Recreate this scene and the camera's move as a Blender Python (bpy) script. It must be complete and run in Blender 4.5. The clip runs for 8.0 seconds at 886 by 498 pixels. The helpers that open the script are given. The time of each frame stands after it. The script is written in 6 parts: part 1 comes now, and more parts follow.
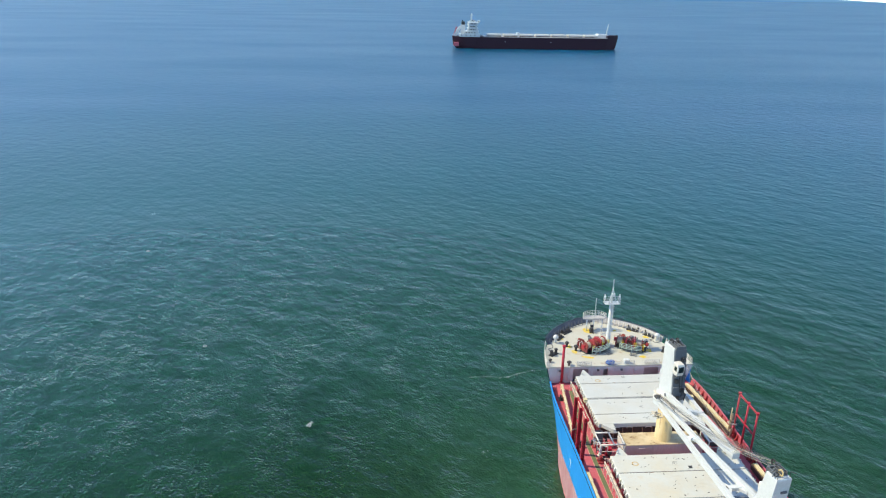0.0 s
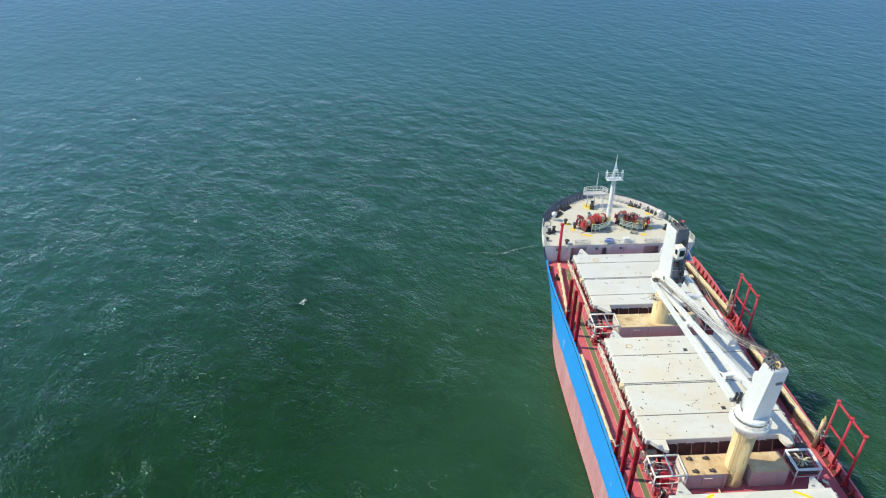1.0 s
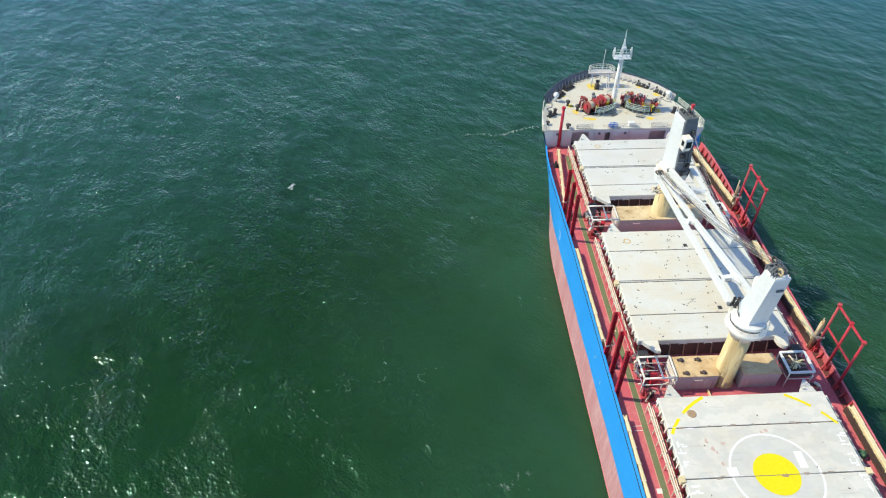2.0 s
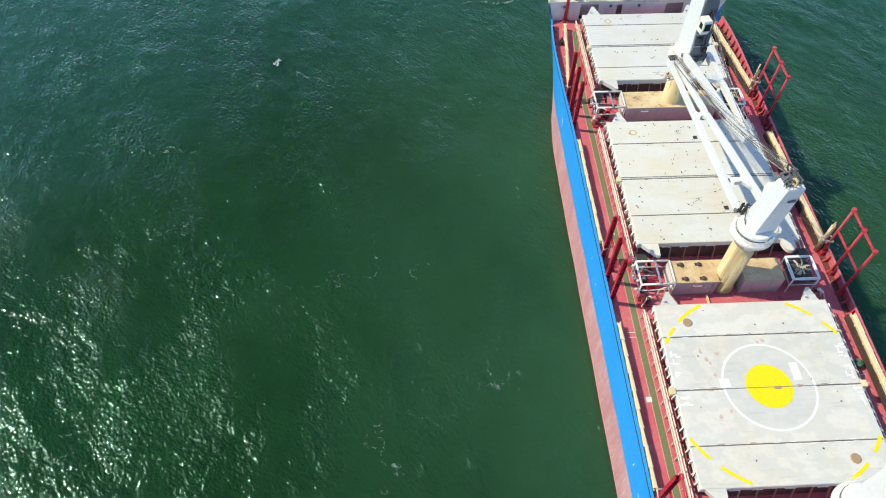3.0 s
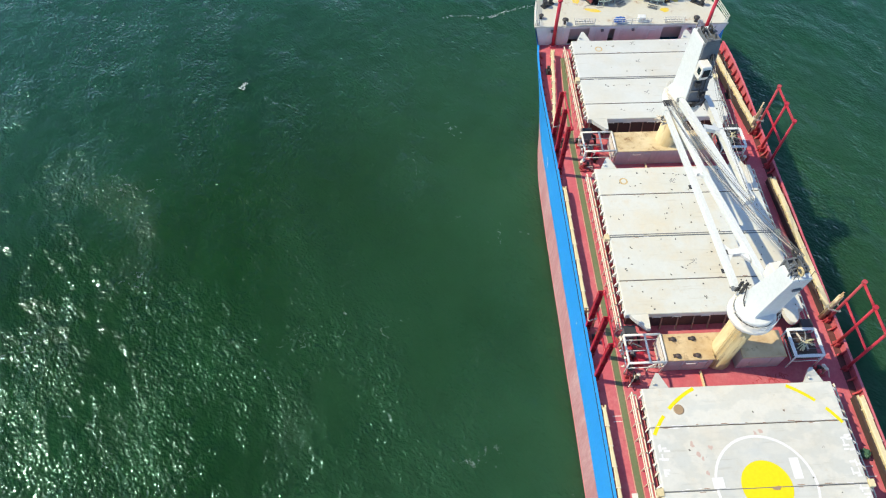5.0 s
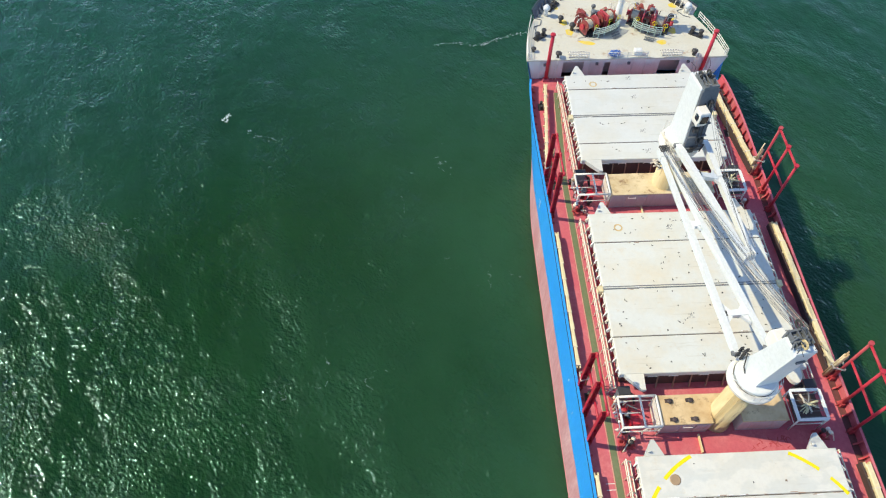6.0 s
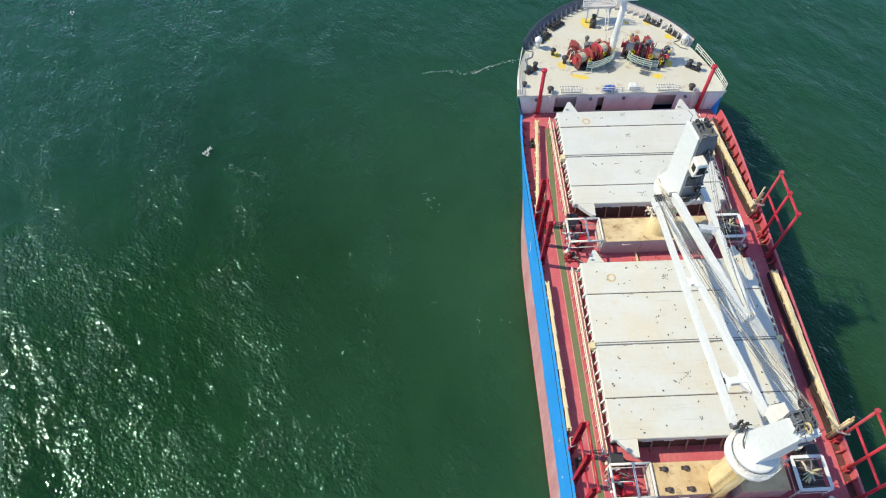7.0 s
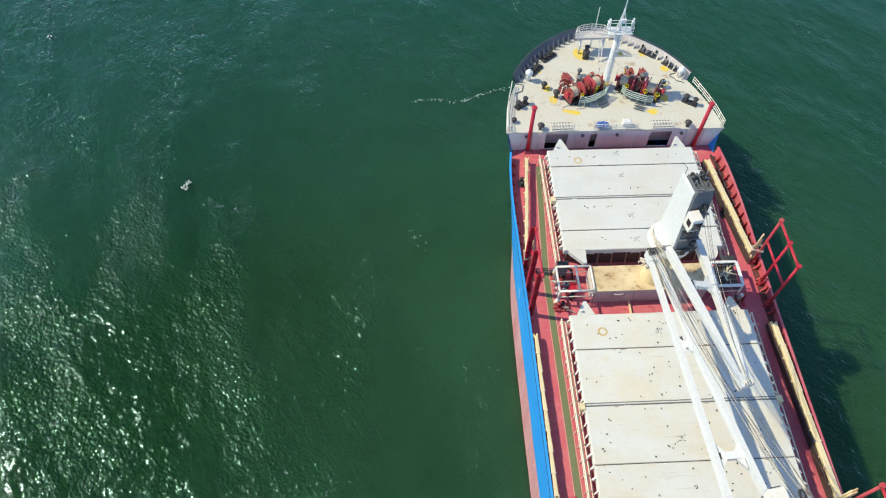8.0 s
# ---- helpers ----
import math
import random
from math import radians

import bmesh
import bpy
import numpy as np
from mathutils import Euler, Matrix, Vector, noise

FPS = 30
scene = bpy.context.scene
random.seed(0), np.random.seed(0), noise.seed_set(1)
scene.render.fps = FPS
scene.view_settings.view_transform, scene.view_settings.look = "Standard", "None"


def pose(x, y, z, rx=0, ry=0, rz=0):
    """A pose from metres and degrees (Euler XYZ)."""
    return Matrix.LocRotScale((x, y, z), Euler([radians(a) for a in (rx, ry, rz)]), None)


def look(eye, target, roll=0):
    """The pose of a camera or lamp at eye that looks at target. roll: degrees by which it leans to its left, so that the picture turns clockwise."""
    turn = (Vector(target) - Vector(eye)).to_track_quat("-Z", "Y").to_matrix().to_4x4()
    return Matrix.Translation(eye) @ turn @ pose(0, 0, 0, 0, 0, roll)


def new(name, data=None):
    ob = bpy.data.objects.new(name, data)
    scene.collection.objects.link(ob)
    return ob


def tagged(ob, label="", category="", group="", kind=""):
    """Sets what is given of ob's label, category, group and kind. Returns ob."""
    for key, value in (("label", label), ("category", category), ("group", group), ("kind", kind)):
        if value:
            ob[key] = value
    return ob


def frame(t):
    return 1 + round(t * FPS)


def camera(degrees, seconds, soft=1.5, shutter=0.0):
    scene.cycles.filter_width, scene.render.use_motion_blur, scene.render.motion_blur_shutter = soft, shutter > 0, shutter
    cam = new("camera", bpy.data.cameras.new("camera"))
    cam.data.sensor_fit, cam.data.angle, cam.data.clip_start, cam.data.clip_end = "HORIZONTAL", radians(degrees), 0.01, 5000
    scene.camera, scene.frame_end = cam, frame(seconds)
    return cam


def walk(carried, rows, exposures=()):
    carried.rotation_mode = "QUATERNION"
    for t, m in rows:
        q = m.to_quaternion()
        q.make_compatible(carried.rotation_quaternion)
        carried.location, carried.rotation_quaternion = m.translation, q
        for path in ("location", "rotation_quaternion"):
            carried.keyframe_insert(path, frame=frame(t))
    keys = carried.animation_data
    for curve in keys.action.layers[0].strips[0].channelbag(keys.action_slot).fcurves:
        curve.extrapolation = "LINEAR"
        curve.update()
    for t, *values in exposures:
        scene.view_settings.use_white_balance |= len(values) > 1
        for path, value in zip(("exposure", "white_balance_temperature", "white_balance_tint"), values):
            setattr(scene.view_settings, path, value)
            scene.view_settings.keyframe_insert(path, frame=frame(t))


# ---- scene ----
cam = camera(64.2, 8.0, soft=1.15)
PATH = [
    (0, (-42.815, -45.082, 78.988), (-42.669, -43.215, 78.286), 0.9),
    (0.5, (-41.552, -41.935, 78.959), (-41.415, -40.143, 78.083), 0.7),
    (1, (-40.29, -38.79, 78.93), (-40.166, -37.094, 77.879), 0.7),
    (1.5, (-39.04, -35.757, 78.918), (-38.928, -34.162, 77.716), 0.9),
    (2, (-37.842, -32.633, 78.92), (-37.743, -31.164, 77.567), 0.9),
    (2.2, (-37.39, -31.309, 78.924), (-37.3, -29.893, 77.515), 0.9),
    (2.8, (-36.09, -27.1, 78.965), (-36.018, -25.86, 77.398), 0.9),
    (3.3, (-35.012, -23.618, 79.01), (-34.945, -22.52, 77.34), 0.9),
    (3.5, (-34.613, -22.283, 79.017), (-34.546, -21.187, 77.345), 0.9),
    (4, (-33.658, -18.972, 79.017), (-33.59, -17.873, 77.347), 0.9),
    (4.5, (-32.749, -15.829, 79.034), (-32.681, -14.731, 77.364), 1.0),
    (6, (-30.055, -5.998, 78.995), (-29.984, -4.895, 77.328), 1.2),
    (6.5, (-29.114, -2.633, 78.99), (-29.042, -1.532, 77.322), 1.2),
    (7, (-28.144, 0.702, 79.018), (-28.071, 1.805, 77.352), 1.3),
    (7.5, (-27.158, 3.989, 79.073), (-27.084, 5.09, 77.405), 1.3),
    (8, (-26.116, 7.398, 79.084), (-26.041, 8.498, 77.415), 1.5),
]
walk(cam, [(t, look(eye, target, roll)) for t, eye, target, roll in PATH], [(0, 1.05, 7000, 5), (1.5, 1.12, 7000, 5), (5.0, 1.13, 7050, 6), (8, 1.05, 7050, 6)])

# ---- world, sun ----
SUN_AZ, SUN_EL = -78.0, 47.0          # degrees from +y towards +x; height
WATER, DECK, FC, HATCH = -1.5, 8.9, 12.35, 12.0
world = bpy.data.worlds.new("world")
scene.world = world
world.use_nodes = True
wn = world.node_tree.nodes
sky = wn.new("ShaderNodeTexSky")
sky.sky_type, sky.sun_disc = "NISHITA", False
sky.sun_elevation, sky.sun_rotation = radians(SUN_EL), radians(SUN_AZ)
sky.altitude, sky.air_density, sky.dust_density, sky.ozone_density = 1500, 0.7, 0.0, 5.0
deep = wn.new("ShaderNodeHueSaturation")
deep.inputs["Saturation"].default_value = 0.9
world.node_tree.links.new(sky.outputs[0], deep.inputs["Color"])
world.node_tree.links.new(deep.outputs[0], wn["Background"].inputs[0])
wn["Background"].inputs[1].default_value = 0.15
sun = new("sun", bpy.data.lights.new("sun", "SUN"))
sun.data.energy, sun.data.angle, sun.data.color = 2.15, radians(0.53), (1.0, 0.90, 0.69)
a, e = radians(SUN_AZ), radians(SUN_EL)
sun.matrix_world = look((math.sin(a) * math.cos(e) * 200, math.cos(a) * math.cos(e) * 200, math.sin(e) * 200), (0, 0, 0))


# ---- materials ----
def nodes_of(name):
    m = bpy.data.materials.new(name)
    m.use_nodes = True
    return m, m.node_tree.nodes, m.node_tree.links, m.node_tree.nodes["Principled BSDF"]


def noise_node(n, l, scale, detail=4.0, rough=0.6, stretch=None, obj=False):
    tc = n.new("ShaderNodeTexCoord")
    t = n.new("ShaderNodeTexNoise")
    t.inputs["Scale"].default_value, t.inputs["Detail"].default_value, t.inputs["Roughness"].default_value = scale, detail, rough
    mp = n.new("ShaderNodeMapping")
    mp.inputs["Scale"].default_value = stretch or (1, 1, 1)
    geo = n.new("ShaderNodeNewGeometry")
    l.new(tc.outputs["Object"] if obj else geo.outputs["Position"], mp.inputs["Vector"])
    l.new(mp.outputs["Vector"], t.inputs["Vector"])
    return t.outputs["Fac"]


def ramp(n, l, fac, lo, hi, c0=(0, 0, 0, 1), c1=(1, 1, 1, 1)):
    r = n.new("ShaderNodeValToRGB")
    r.color_ramp.elements[0].position, r.color_ramp.elements[1].position = lo, hi
    r.color_ramp.elements[0].color, r.color_ramp.elements[1].color = c0, c1
    l.new(fac, r.inputs["Fac"])
    return r.outputs["Color"]


def mix(n, l, fac, a, b):
    m = n.new("ShaderNodeMix")
    m.data_type = "RGBA"
    for v, s in ((fac, m.inputs[0]), (a, m.inputs[6]), (b, m.inputs[7])):
        if isinstance(v, (int, float)):
            s.default_value = v
        elif isinstance(v, tuple):
            s.default_value = (*v[:3], 1)
        else:
            l.new(v, s)
    return m.outputs[2]


def paint(name, base, worn, rust=(0.16, 0.07, 0.035), rough=0.5, wear=0.5, rusty=0.3, streak=(1, 1, 1), big=0.25, metal=0.0, tone=0.0, spot=0.9):
    """Weathered ship's paint: wide faded patches, fine grain, spots of rust and a light relief."""
    m, n, l, p = nodes_of(name)
    wide = ramp(n, l, noise_node(n, l, big, 5, 0.6, streak), 0.38, 0.68)
    col = mix(n, l, wide, base, tuple(b + (w - b) * wear for b, w in zip(base, worn)))
    fine = ramp(n, l, noise_node(n, l, 3.0, 6, 0.7, streak), 0.35, 0.75)
    col = mix(n, l, fine, col, tuple(c * 0.86 for c in base)) if wear else col
    if rusty:
        spots = ramp(n, l, noise_node(n, l, spot, 8, 0.72, streak), 0.74 - 0.2 * rusty, 0.80 - 0.1 * rusty)
        col = mix(n, l, spots, col, rust)
    if tone:
        oi = n.new("ShaderNodeObjectInfo")
        hsv = n.new("ShaderNodeHueSaturation")
        l.new(col, hsv.inputs["Color"])
        mr = n.new("ShaderNodeMapRange")
        mr.inputs[3].default_value, mr.inputs[4].default_value = 1 - tone, 1 + tone * 0.4
        l.new(oi.outputs["Random"], mr.inputs[0])
        l.new(mr.outputs[0], hsv.inputs["Value"])
        col = hsv.outputs["Color"]
    l.new(col, p.inputs["Base Color"])
    p.inputs["Roughness"].default_value, p.inputs["Metallic"].default_value = rough, metal
    b = n.new("ShaderNodeBump")
    b.inputs["Strength"].default_value, b.inputs["Distance"].default_value = 0.25, 0.03
    l.new(noise_node(n, l, 5.0, 6, 0.7), b.inputs["Height"])
    l.new(b.outputs["Normal"], p.inputs["Normal"])
    return m


def hatch_paint(name, base, patch, stain, amount, size):
    """Hatch cover paint: touched-up patches, yellowed stains, scuffs across the panels and dark specks."""
    m, n, l, p = nodes_of(name)
    col = mix(n, l, ramp(n, l, noise_node(n, l, size, 3, 0.5, (0.8, 1.2, 1)), 0.47, 0.56), base, patch)
    yellow = n.new("ShaderNodeMath")
    yellow.operation = "MULTIPLY"
    yellow.inputs[1].default_value = amount
    l.new(ramp(n, l, noise_node(n, l, 0.16, 7, 0.68), 0.42, 0.66), yellow.inputs[0])
    col = mix(n, l, yellow.outputs[0], col, stain)
    scuff = ramp(n, l, noise_node(n, l, 1.0, 4, 0.6, (0.22, 2.6, 1)), 0.60, 0.70, c1=(0.28, 0.28, 0.28, 1))
    col = mix(n, l, scuff, col, tuple(c * 0.62 for c in stain))
    grime = ramp(n, l, noise_node(n, l, 2.4, 6, 0.75), 0.45, 0.85, c1=(0.35, 0.35, 0.35, 1))
    col = mix(n, l, grime, col, tuple(c * 0.75 for c in base))
    smear = ramp(n, l, noise_node(n, l, 0.7, 7, 0.7), 0.60, 0.72, c1=(0.6 * amount, 0.6 * amount, 0.6 * amount, 1))
    col = mix(n, l, smear, col, (0.56, 0.43, 0.25))
    speck = ramp(n, l, noise_node(n, l, 1.9, 3, 0.6, (1.0, 0.7, 1)), 0.735, 0.755)
    col = mix(n, l, speck, col, (0.16, 0.11, 0.07))
    oi, hsv, mr = n.new("ShaderNodeObjectInfo"), n.new("ShaderNodeHueSaturation"), n.new("ShaderNodeMapRange")
    mr.inputs[3].default_value, mr.inputs[4].default_value = 0.95, 1.02
    l.new(oi.outputs["Random"], mr.inputs[0])
    l.new(mr.outputs[0], hsv.inputs["Value"])
    l.new(col, hsv.inputs["Color"])
    l.new(hsv.outputs[0], p.inputs["Base Color"])
    p.inputs["Roughness"].default_value = 0.6
    b = n.new("ShaderNodeBump")
    b.inputs["Strength"].default_value, b.inputs["Distance"].default_value = 0.3, 0.04
    l.new(noise_node(n, l, 1.6, 6, 0.7), b.inputs["Height"])
    l.new(b.outputs["Normal"], p.inputs["Normal"])
    return m


def crest_noise(n, l, scale, detail, rough, squash):
    """Noise drawn out along the wave crests."""
    geo = n.new("ShaderNodeNewGeometry")
    turn, sq = n.new("ShaderNodeMapping"), n.new("ShaderNodeMapping")
    turn.inputs["Rotation"].default_value = (0, 0, radians(-CREST))
    sq.inputs["Scale"].default_value = (1, squash, 1)
    t = n.new("ShaderNodeTexNoise")
    t.inputs["Scale"].default_value, t.inputs["Detail"].default_value, t.inputs["Roughness"].default_value = scale, detail, rough
    l.new(geo.outputs["Position"], turn.inputs["Vector"])
    l.new(turn.outputs["Vector"], sq.inputs["Vector"])
    l.new(sq.outputs["Vector"], t.inputs["Vector"])
    return t.outputs["Fac"]


CREST = 42.0                          # degrees from +x of the way the waves run


def times(n, l, *factors):
    """The product of several values."""
    out = factors[0]
    for other in factors[1:]:
        m = n.new("ShaderNodeMath")
        m.operation = "MULTIPLY"
        for v, s in ((out, m.inputs[0]), (other, m.inputs[1])):
            if isinstance(v, (int, float)):
                s.default_value = v
            else:
                l.new(v, s)
        out = m.outputs[0]
    return out


def span(n, l, value, lo, hi, a, b):
    """Map a value from lo..hi to a..b, held at the ends."""
    r = n.new("ShaderNodeMapRange")
    for k, v in enumerate((lo, hi, a, b)):
        r.inputs[k + 1].default_value = v
    l.new(value, r.inputs[0])
    return r.outputs[0]


def sea():
    m, n, l, p = nodes_of("sea_water")
    murk = ramp(n, l, noise_node(n, l, 0.028, 4, 0.62), 0.38, 0.64, (0.0065, 0.034, 0.003, 1), (0.008, 0.044, 0.007, 1))
    # small flecks of foam and floating matter
    fleck = ramp(n, l, crest_noise(n, l, 0.9, 5, 0.65, 0.6), 0.755, 0.775)
    both = times(n, l, fleck, ramp(n, l, noise_node(n, l, 0.05, 2, 0.5), 0.45, 0.62))
    # thin curling lines of foam, broken up, here and there
    foam = times(n, l, ramp(n, l, crest_noise(n, l, 0.10, 4, 0.55, 0.8), 0.492, 0.5),
                 ramp(n, l, crest_noise(n, l, 0.10, 4, 0.55, 0.8), 0.5, 0.508, (1, 1, 1, 1), (0, 0, 0, 1)),
                 ramp(n, l, noise_node(n, l, 1.6, 4, 0.7), 0.52, 0.62),
                 ramp(n, l, noise_node(n, l, 0.06, 2, 0.5), 0.59, 0.66, c1=(0.5, 0.5, 0.5, 1)))
    col = mix(n, l, both, murk, (0.35, 0.45, 0.42))
    p.inputs["IOR"].default_value = 1.40
    p.inputs["Specular Tint"].default_value = (0.38, 0.73, 0.79, 1)
    # lively ripples around the glints, rougher water farther out, set to fit the camera's view
    geo = n.new("ShaderNodeNewGeometry")

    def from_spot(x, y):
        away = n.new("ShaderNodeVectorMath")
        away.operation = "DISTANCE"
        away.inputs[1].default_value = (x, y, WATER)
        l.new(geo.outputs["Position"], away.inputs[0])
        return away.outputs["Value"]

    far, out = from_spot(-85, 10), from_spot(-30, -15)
    streaks = noise_node(n, l, 0.006, 3, 0.55, (0.5, 1.6, 1))
    rough = n.new("ShaderNodeMath")
    rough.operation = "ADD"
    l.new(span(n, l, far, 90, 230, 0.078, 0.37), rough.inputs[0])
    l.new(times(n, l, span(n, l, far, 150, 500, 0.0, 1.0), span(n, l, streaks, 0.3, 0.7, -0.03, 0.03)), rough.inputs[1])
    l.new(rough.outputs[0], p.inputs["Roughness"])
    calm = span(n, l, far, 60, 420, 1.0, 0.75)
    still = span(n, l, far, 90, 170, 1.0, 0.26)
    gust = span(n, l, noise_node(n, l, 0.13, 3, 0.6, (1.0, 0.5, 1)), 0.38, 0.62, 0.5, 1.4)
    small = times(n, l, still, gust)
    # paler tone painted into the water colour towards the port side
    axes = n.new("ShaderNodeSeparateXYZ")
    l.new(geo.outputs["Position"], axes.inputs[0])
    port_pale = times(n, l, span(n, l, axes.outputs["X"], -56, -17, 0, 1), span(n, l, noise_node(n, l, 0.05, 3, 0.55), 0.3, 0.6, 0.55, 1.0))
    col = mix(n, l, port_pale, col, (0.024, 0.084, 0.034))
    # sky reflection painted into the water colour: lighter, then bluer, farther out
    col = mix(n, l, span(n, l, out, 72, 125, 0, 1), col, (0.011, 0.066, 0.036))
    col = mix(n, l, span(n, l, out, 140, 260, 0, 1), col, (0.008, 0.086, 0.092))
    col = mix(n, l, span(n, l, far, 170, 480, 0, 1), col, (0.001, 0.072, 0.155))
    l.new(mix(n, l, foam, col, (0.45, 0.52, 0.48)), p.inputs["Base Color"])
    p.inputs["Subsurface Weight"].default_value = 1.0
    p.inputs["Subsurface Radius"].default_value = (0.8, 1.6, 1.2)
    p.inputs["Subsurface Scale"].default_value = 6.0
    last = None
    for scale, dist, squash, live in ((0.12, 0.34, 0.8, calm), (0.30, 0.52, 0.65, calm), (0.95, 0.21, 0.6, small), (3.0, 0.132, 0.7, small)):
        b = n.new("ShaderNodeBump")
        b.inputs["Strength"].default_value = 1.0
        l.new(times(n, l, live, dist), b.inputs["Distance"])
        l.new(crest_noise(n, l, scale, 0.8 if scale > 1.5 else 1.5, 0.5, squash), b.inputs["Height"])
        if last:
            l.new(last, b.inputs["Normal"])
        last = b.outputs["Normal"]
    l.new(last, p.inputs["Normal"])
    return m


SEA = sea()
FOAM = paint("sea_foam", (0.62, 0.68, 0.66), (0.70, 0.74, 0.72), rusty=0, rough=0.9)
BLUE = paint("hull_blue_paint", (0.02, 0.32, 0.84), (0.05, 0.40, 0.88), (0.25, 0.3, 0.4), 0.35, 0.6, 0.12, (1, 1, 0.3))
# brighter, redder band along the waterline
PINK = paint("pink_waterline_band", (0.76, 0.24, 0.24), (0.74, 0.34, 0.33), rusty=0.1)
RUSTRED = paint("rusty_red_channel", (0.48, 0.045, 0.065), (0.42, 0.11, 0.10), (0.20, 0.10, 0.06), 0.65, 0.9, 0.7, (1, 1, 0.4), 1.2)
BOOT = paint("faded_antifouling", (0.50, 0.22, 0.225), (0.70, 0.50, 0.50), (0.42, 0.15, 0.14), 0.6, 0.75, 0.4, (1, 1.0, 0.2), 0.35)
# darker grey with shade painted in, for the port inside of the bow bulwark
SHADEGREY = paint("shade_grey_paint", (0.13, 0.15, 0.19), (0.2, 0.22, 0.26), rusty=0.1)
NAVY = paint("dark_bulwark_paint", (0.028, 0.042, 0.05), (0.05, 0.07, 0.085), rusty=0.15)
DECKRED = paint("red_deck_paint", (0.58, 0.11, 0.15), (0.62, 0.22, 0.235), (0.30, 0.09, 0.08), 0.65, 0.85, 0.55)
RED = paint("red_steel_paint", (0.48, 0.014, 0.04), (0.5, 0.06, 0.07), (0.34, 0.12, 0.06), 0.45, 0.8, 0.85, (1, 1, 0.5), big=0.8)
SHADEGUTTER = paint("rusty_shaded_waterway", (0.11, 0.042, 0.04), (0.20, 0.065, 0.065), (0.06, 0.025, 0.02), 0.7, 1.0, 0.8, big=0.7)
GREEN = paint("green_walkway_paint", (0.15, 0.19, 0.095), (0.20, 0.22, 0.13), (0.2, 0.1, 0.07), 0.7, 0.8, 0.3)
WHITEH = hatch_paint("white_hatch_paint", (0.625, 0.65, 0.63), (0.60, 0.625, 0.60), (0.62, 0.55, 0.40), 0.35, 0.35)
CREAMH = hatch_paint("stained_hatch_paint", (0.65, 0.67, 0.63), (0.635, 0.645, 0.59), (0.66, 0.58, 0.42), 0.7, 0.3)
GREYH = hatch_paint("grey_hatch_paint", (0.585, 0.60, 0.565), (0.66, 0.66, 0.61), (0.62, 0.56, 0.44), 0.45, 0.6)
WHITE = paint("white_crane_paint", (0.71, 0.74, 0.735), (0.75, 0.76, 0.73), (0.45, 0.35, 0.25), 0.4, 0.5, 0.16)
SIDERAIL = paint("cream_railing_paint", (0.78, 0.70, 0.57), (0.66, 0.52, 0.38), (0.34, 0.15, 0.09), 0.55, 0.9, 0.5)
RAIL = paint("white_rail_paint", (0.80, 0.78, 0.72), (0.72, 0.66, 0.55), (0.35, 0.2, 0.1), 0.5, 0.8, 0.25)
CREAM = paint("cream_paint", (0.74, 0.62, 0.36), (0.78, 0.70, 0.48), (0.36, 0.18, 0.08), 0.55, 0.8, 0.25, tone=0.06)
PEDEST = paint("stained_cream_paint", (0.68, 0.55, 0.30), (0.46, 0.29, 0.10), (0.20, 0.10, 0.045), 0.55, 1.0, 0.9, (1, 1, 0.14), 0.8, spot=1.3)
HOUSETOP = paint("rusty_ochre_paint", (0.72, 0.60, 0.38), (0.46, 0.32, 0.15), (0.20, 0.10, 0.05), 0.65, 1.0, 0.95, big=0.45)
TANTOP = paint("brown_stained_roof_paint", (0.68, 0.52, 0.30), (0.44, 0.28, 0.13), (0.15, 0.065, 0.03), 0.65, 1.0, 0.85, big=0.55, spot=0.6)
FCYELLOW = paint("worn_yellow_deck_paint", (0.80, 0.60, 0.06), (0.72, 0.58, 0.22), (0.60, 0.55, 0.43), 0.65, 0.9, 0.95, big=0.9, spot=1.4)
DISCGREY = hatch_paint("grey_disc_paint", (0.555, 0.575, 0.555), (0.60, 0.61, 0.575), (0.58, 0.53, 0.42), 0.3, 0.5)
RIB = paint("rusty_pale_rib_paint", (0.34, 0.23, 0.17), (0.45, 0.33, 0.25), (0.18, 0.08, 0.05), 0.6, 0.9, 0.4)
PALELINE = paint("worn_deck_line", (0.62, 0.46, 0.30), (0.54, 0.22, 0.20), (0.56, 0.14, 0.16), 0.65, 1.0, 0.8, big=0.9, spot=1.6)
FCDECK = paint("worn_beige_deck_paint", (0.62, 0.62, 0.55), (0.60, 0.56, 0.44), (0.36, 0.23, 0.13), 0.7, 0.9, 0.85, big=0.35, spot=0.55)
FCWALL = paint("pale_grey_wall_paint", (0.76, 0.79, 0.77), (0.64, 0.66, 0.64), (0.3, 0.15, 0.1), 0.6, 0.9, 0.5, (1, 1, 0.3), 0.5)
GREYWALL = paint("grey_lilac_wall_paint", (0.55, 0.53, 0.52), (0.60, 0.57, 0.54), (0.27, 0.13, 0.08), 0.6, 0.8, 0.4, (1, 1, 0.3))
COAM = paint("dark_coaming_paint", (0.055, 0.045, 0.045), (0.13, 0.075, 0.06), (0.17, 0.06, 0.035), 0.6, 0.9, 0.4)
DARK = paint("dark_steel", (0.035, 0.037, 0.04), (0.07, 0.06, 0.055), (0.12, 0.06, 0.035), 0.5, 0.8, 0.3)
SLATE = paint("grey_machinery_paint", (0.13, 0.145, 0.16), (0.2, 0.21, 0.22), (0.2, 0.1, 0.06), 0.5, 0.8, 0.25)
YELLOW = paint("yellow_marking_paint", (0.86, 0.71, 0.003), (0.82, 0.66, 0.02), (0.5, 0.4, 0.2), 0.6, 0.5, 0.1)
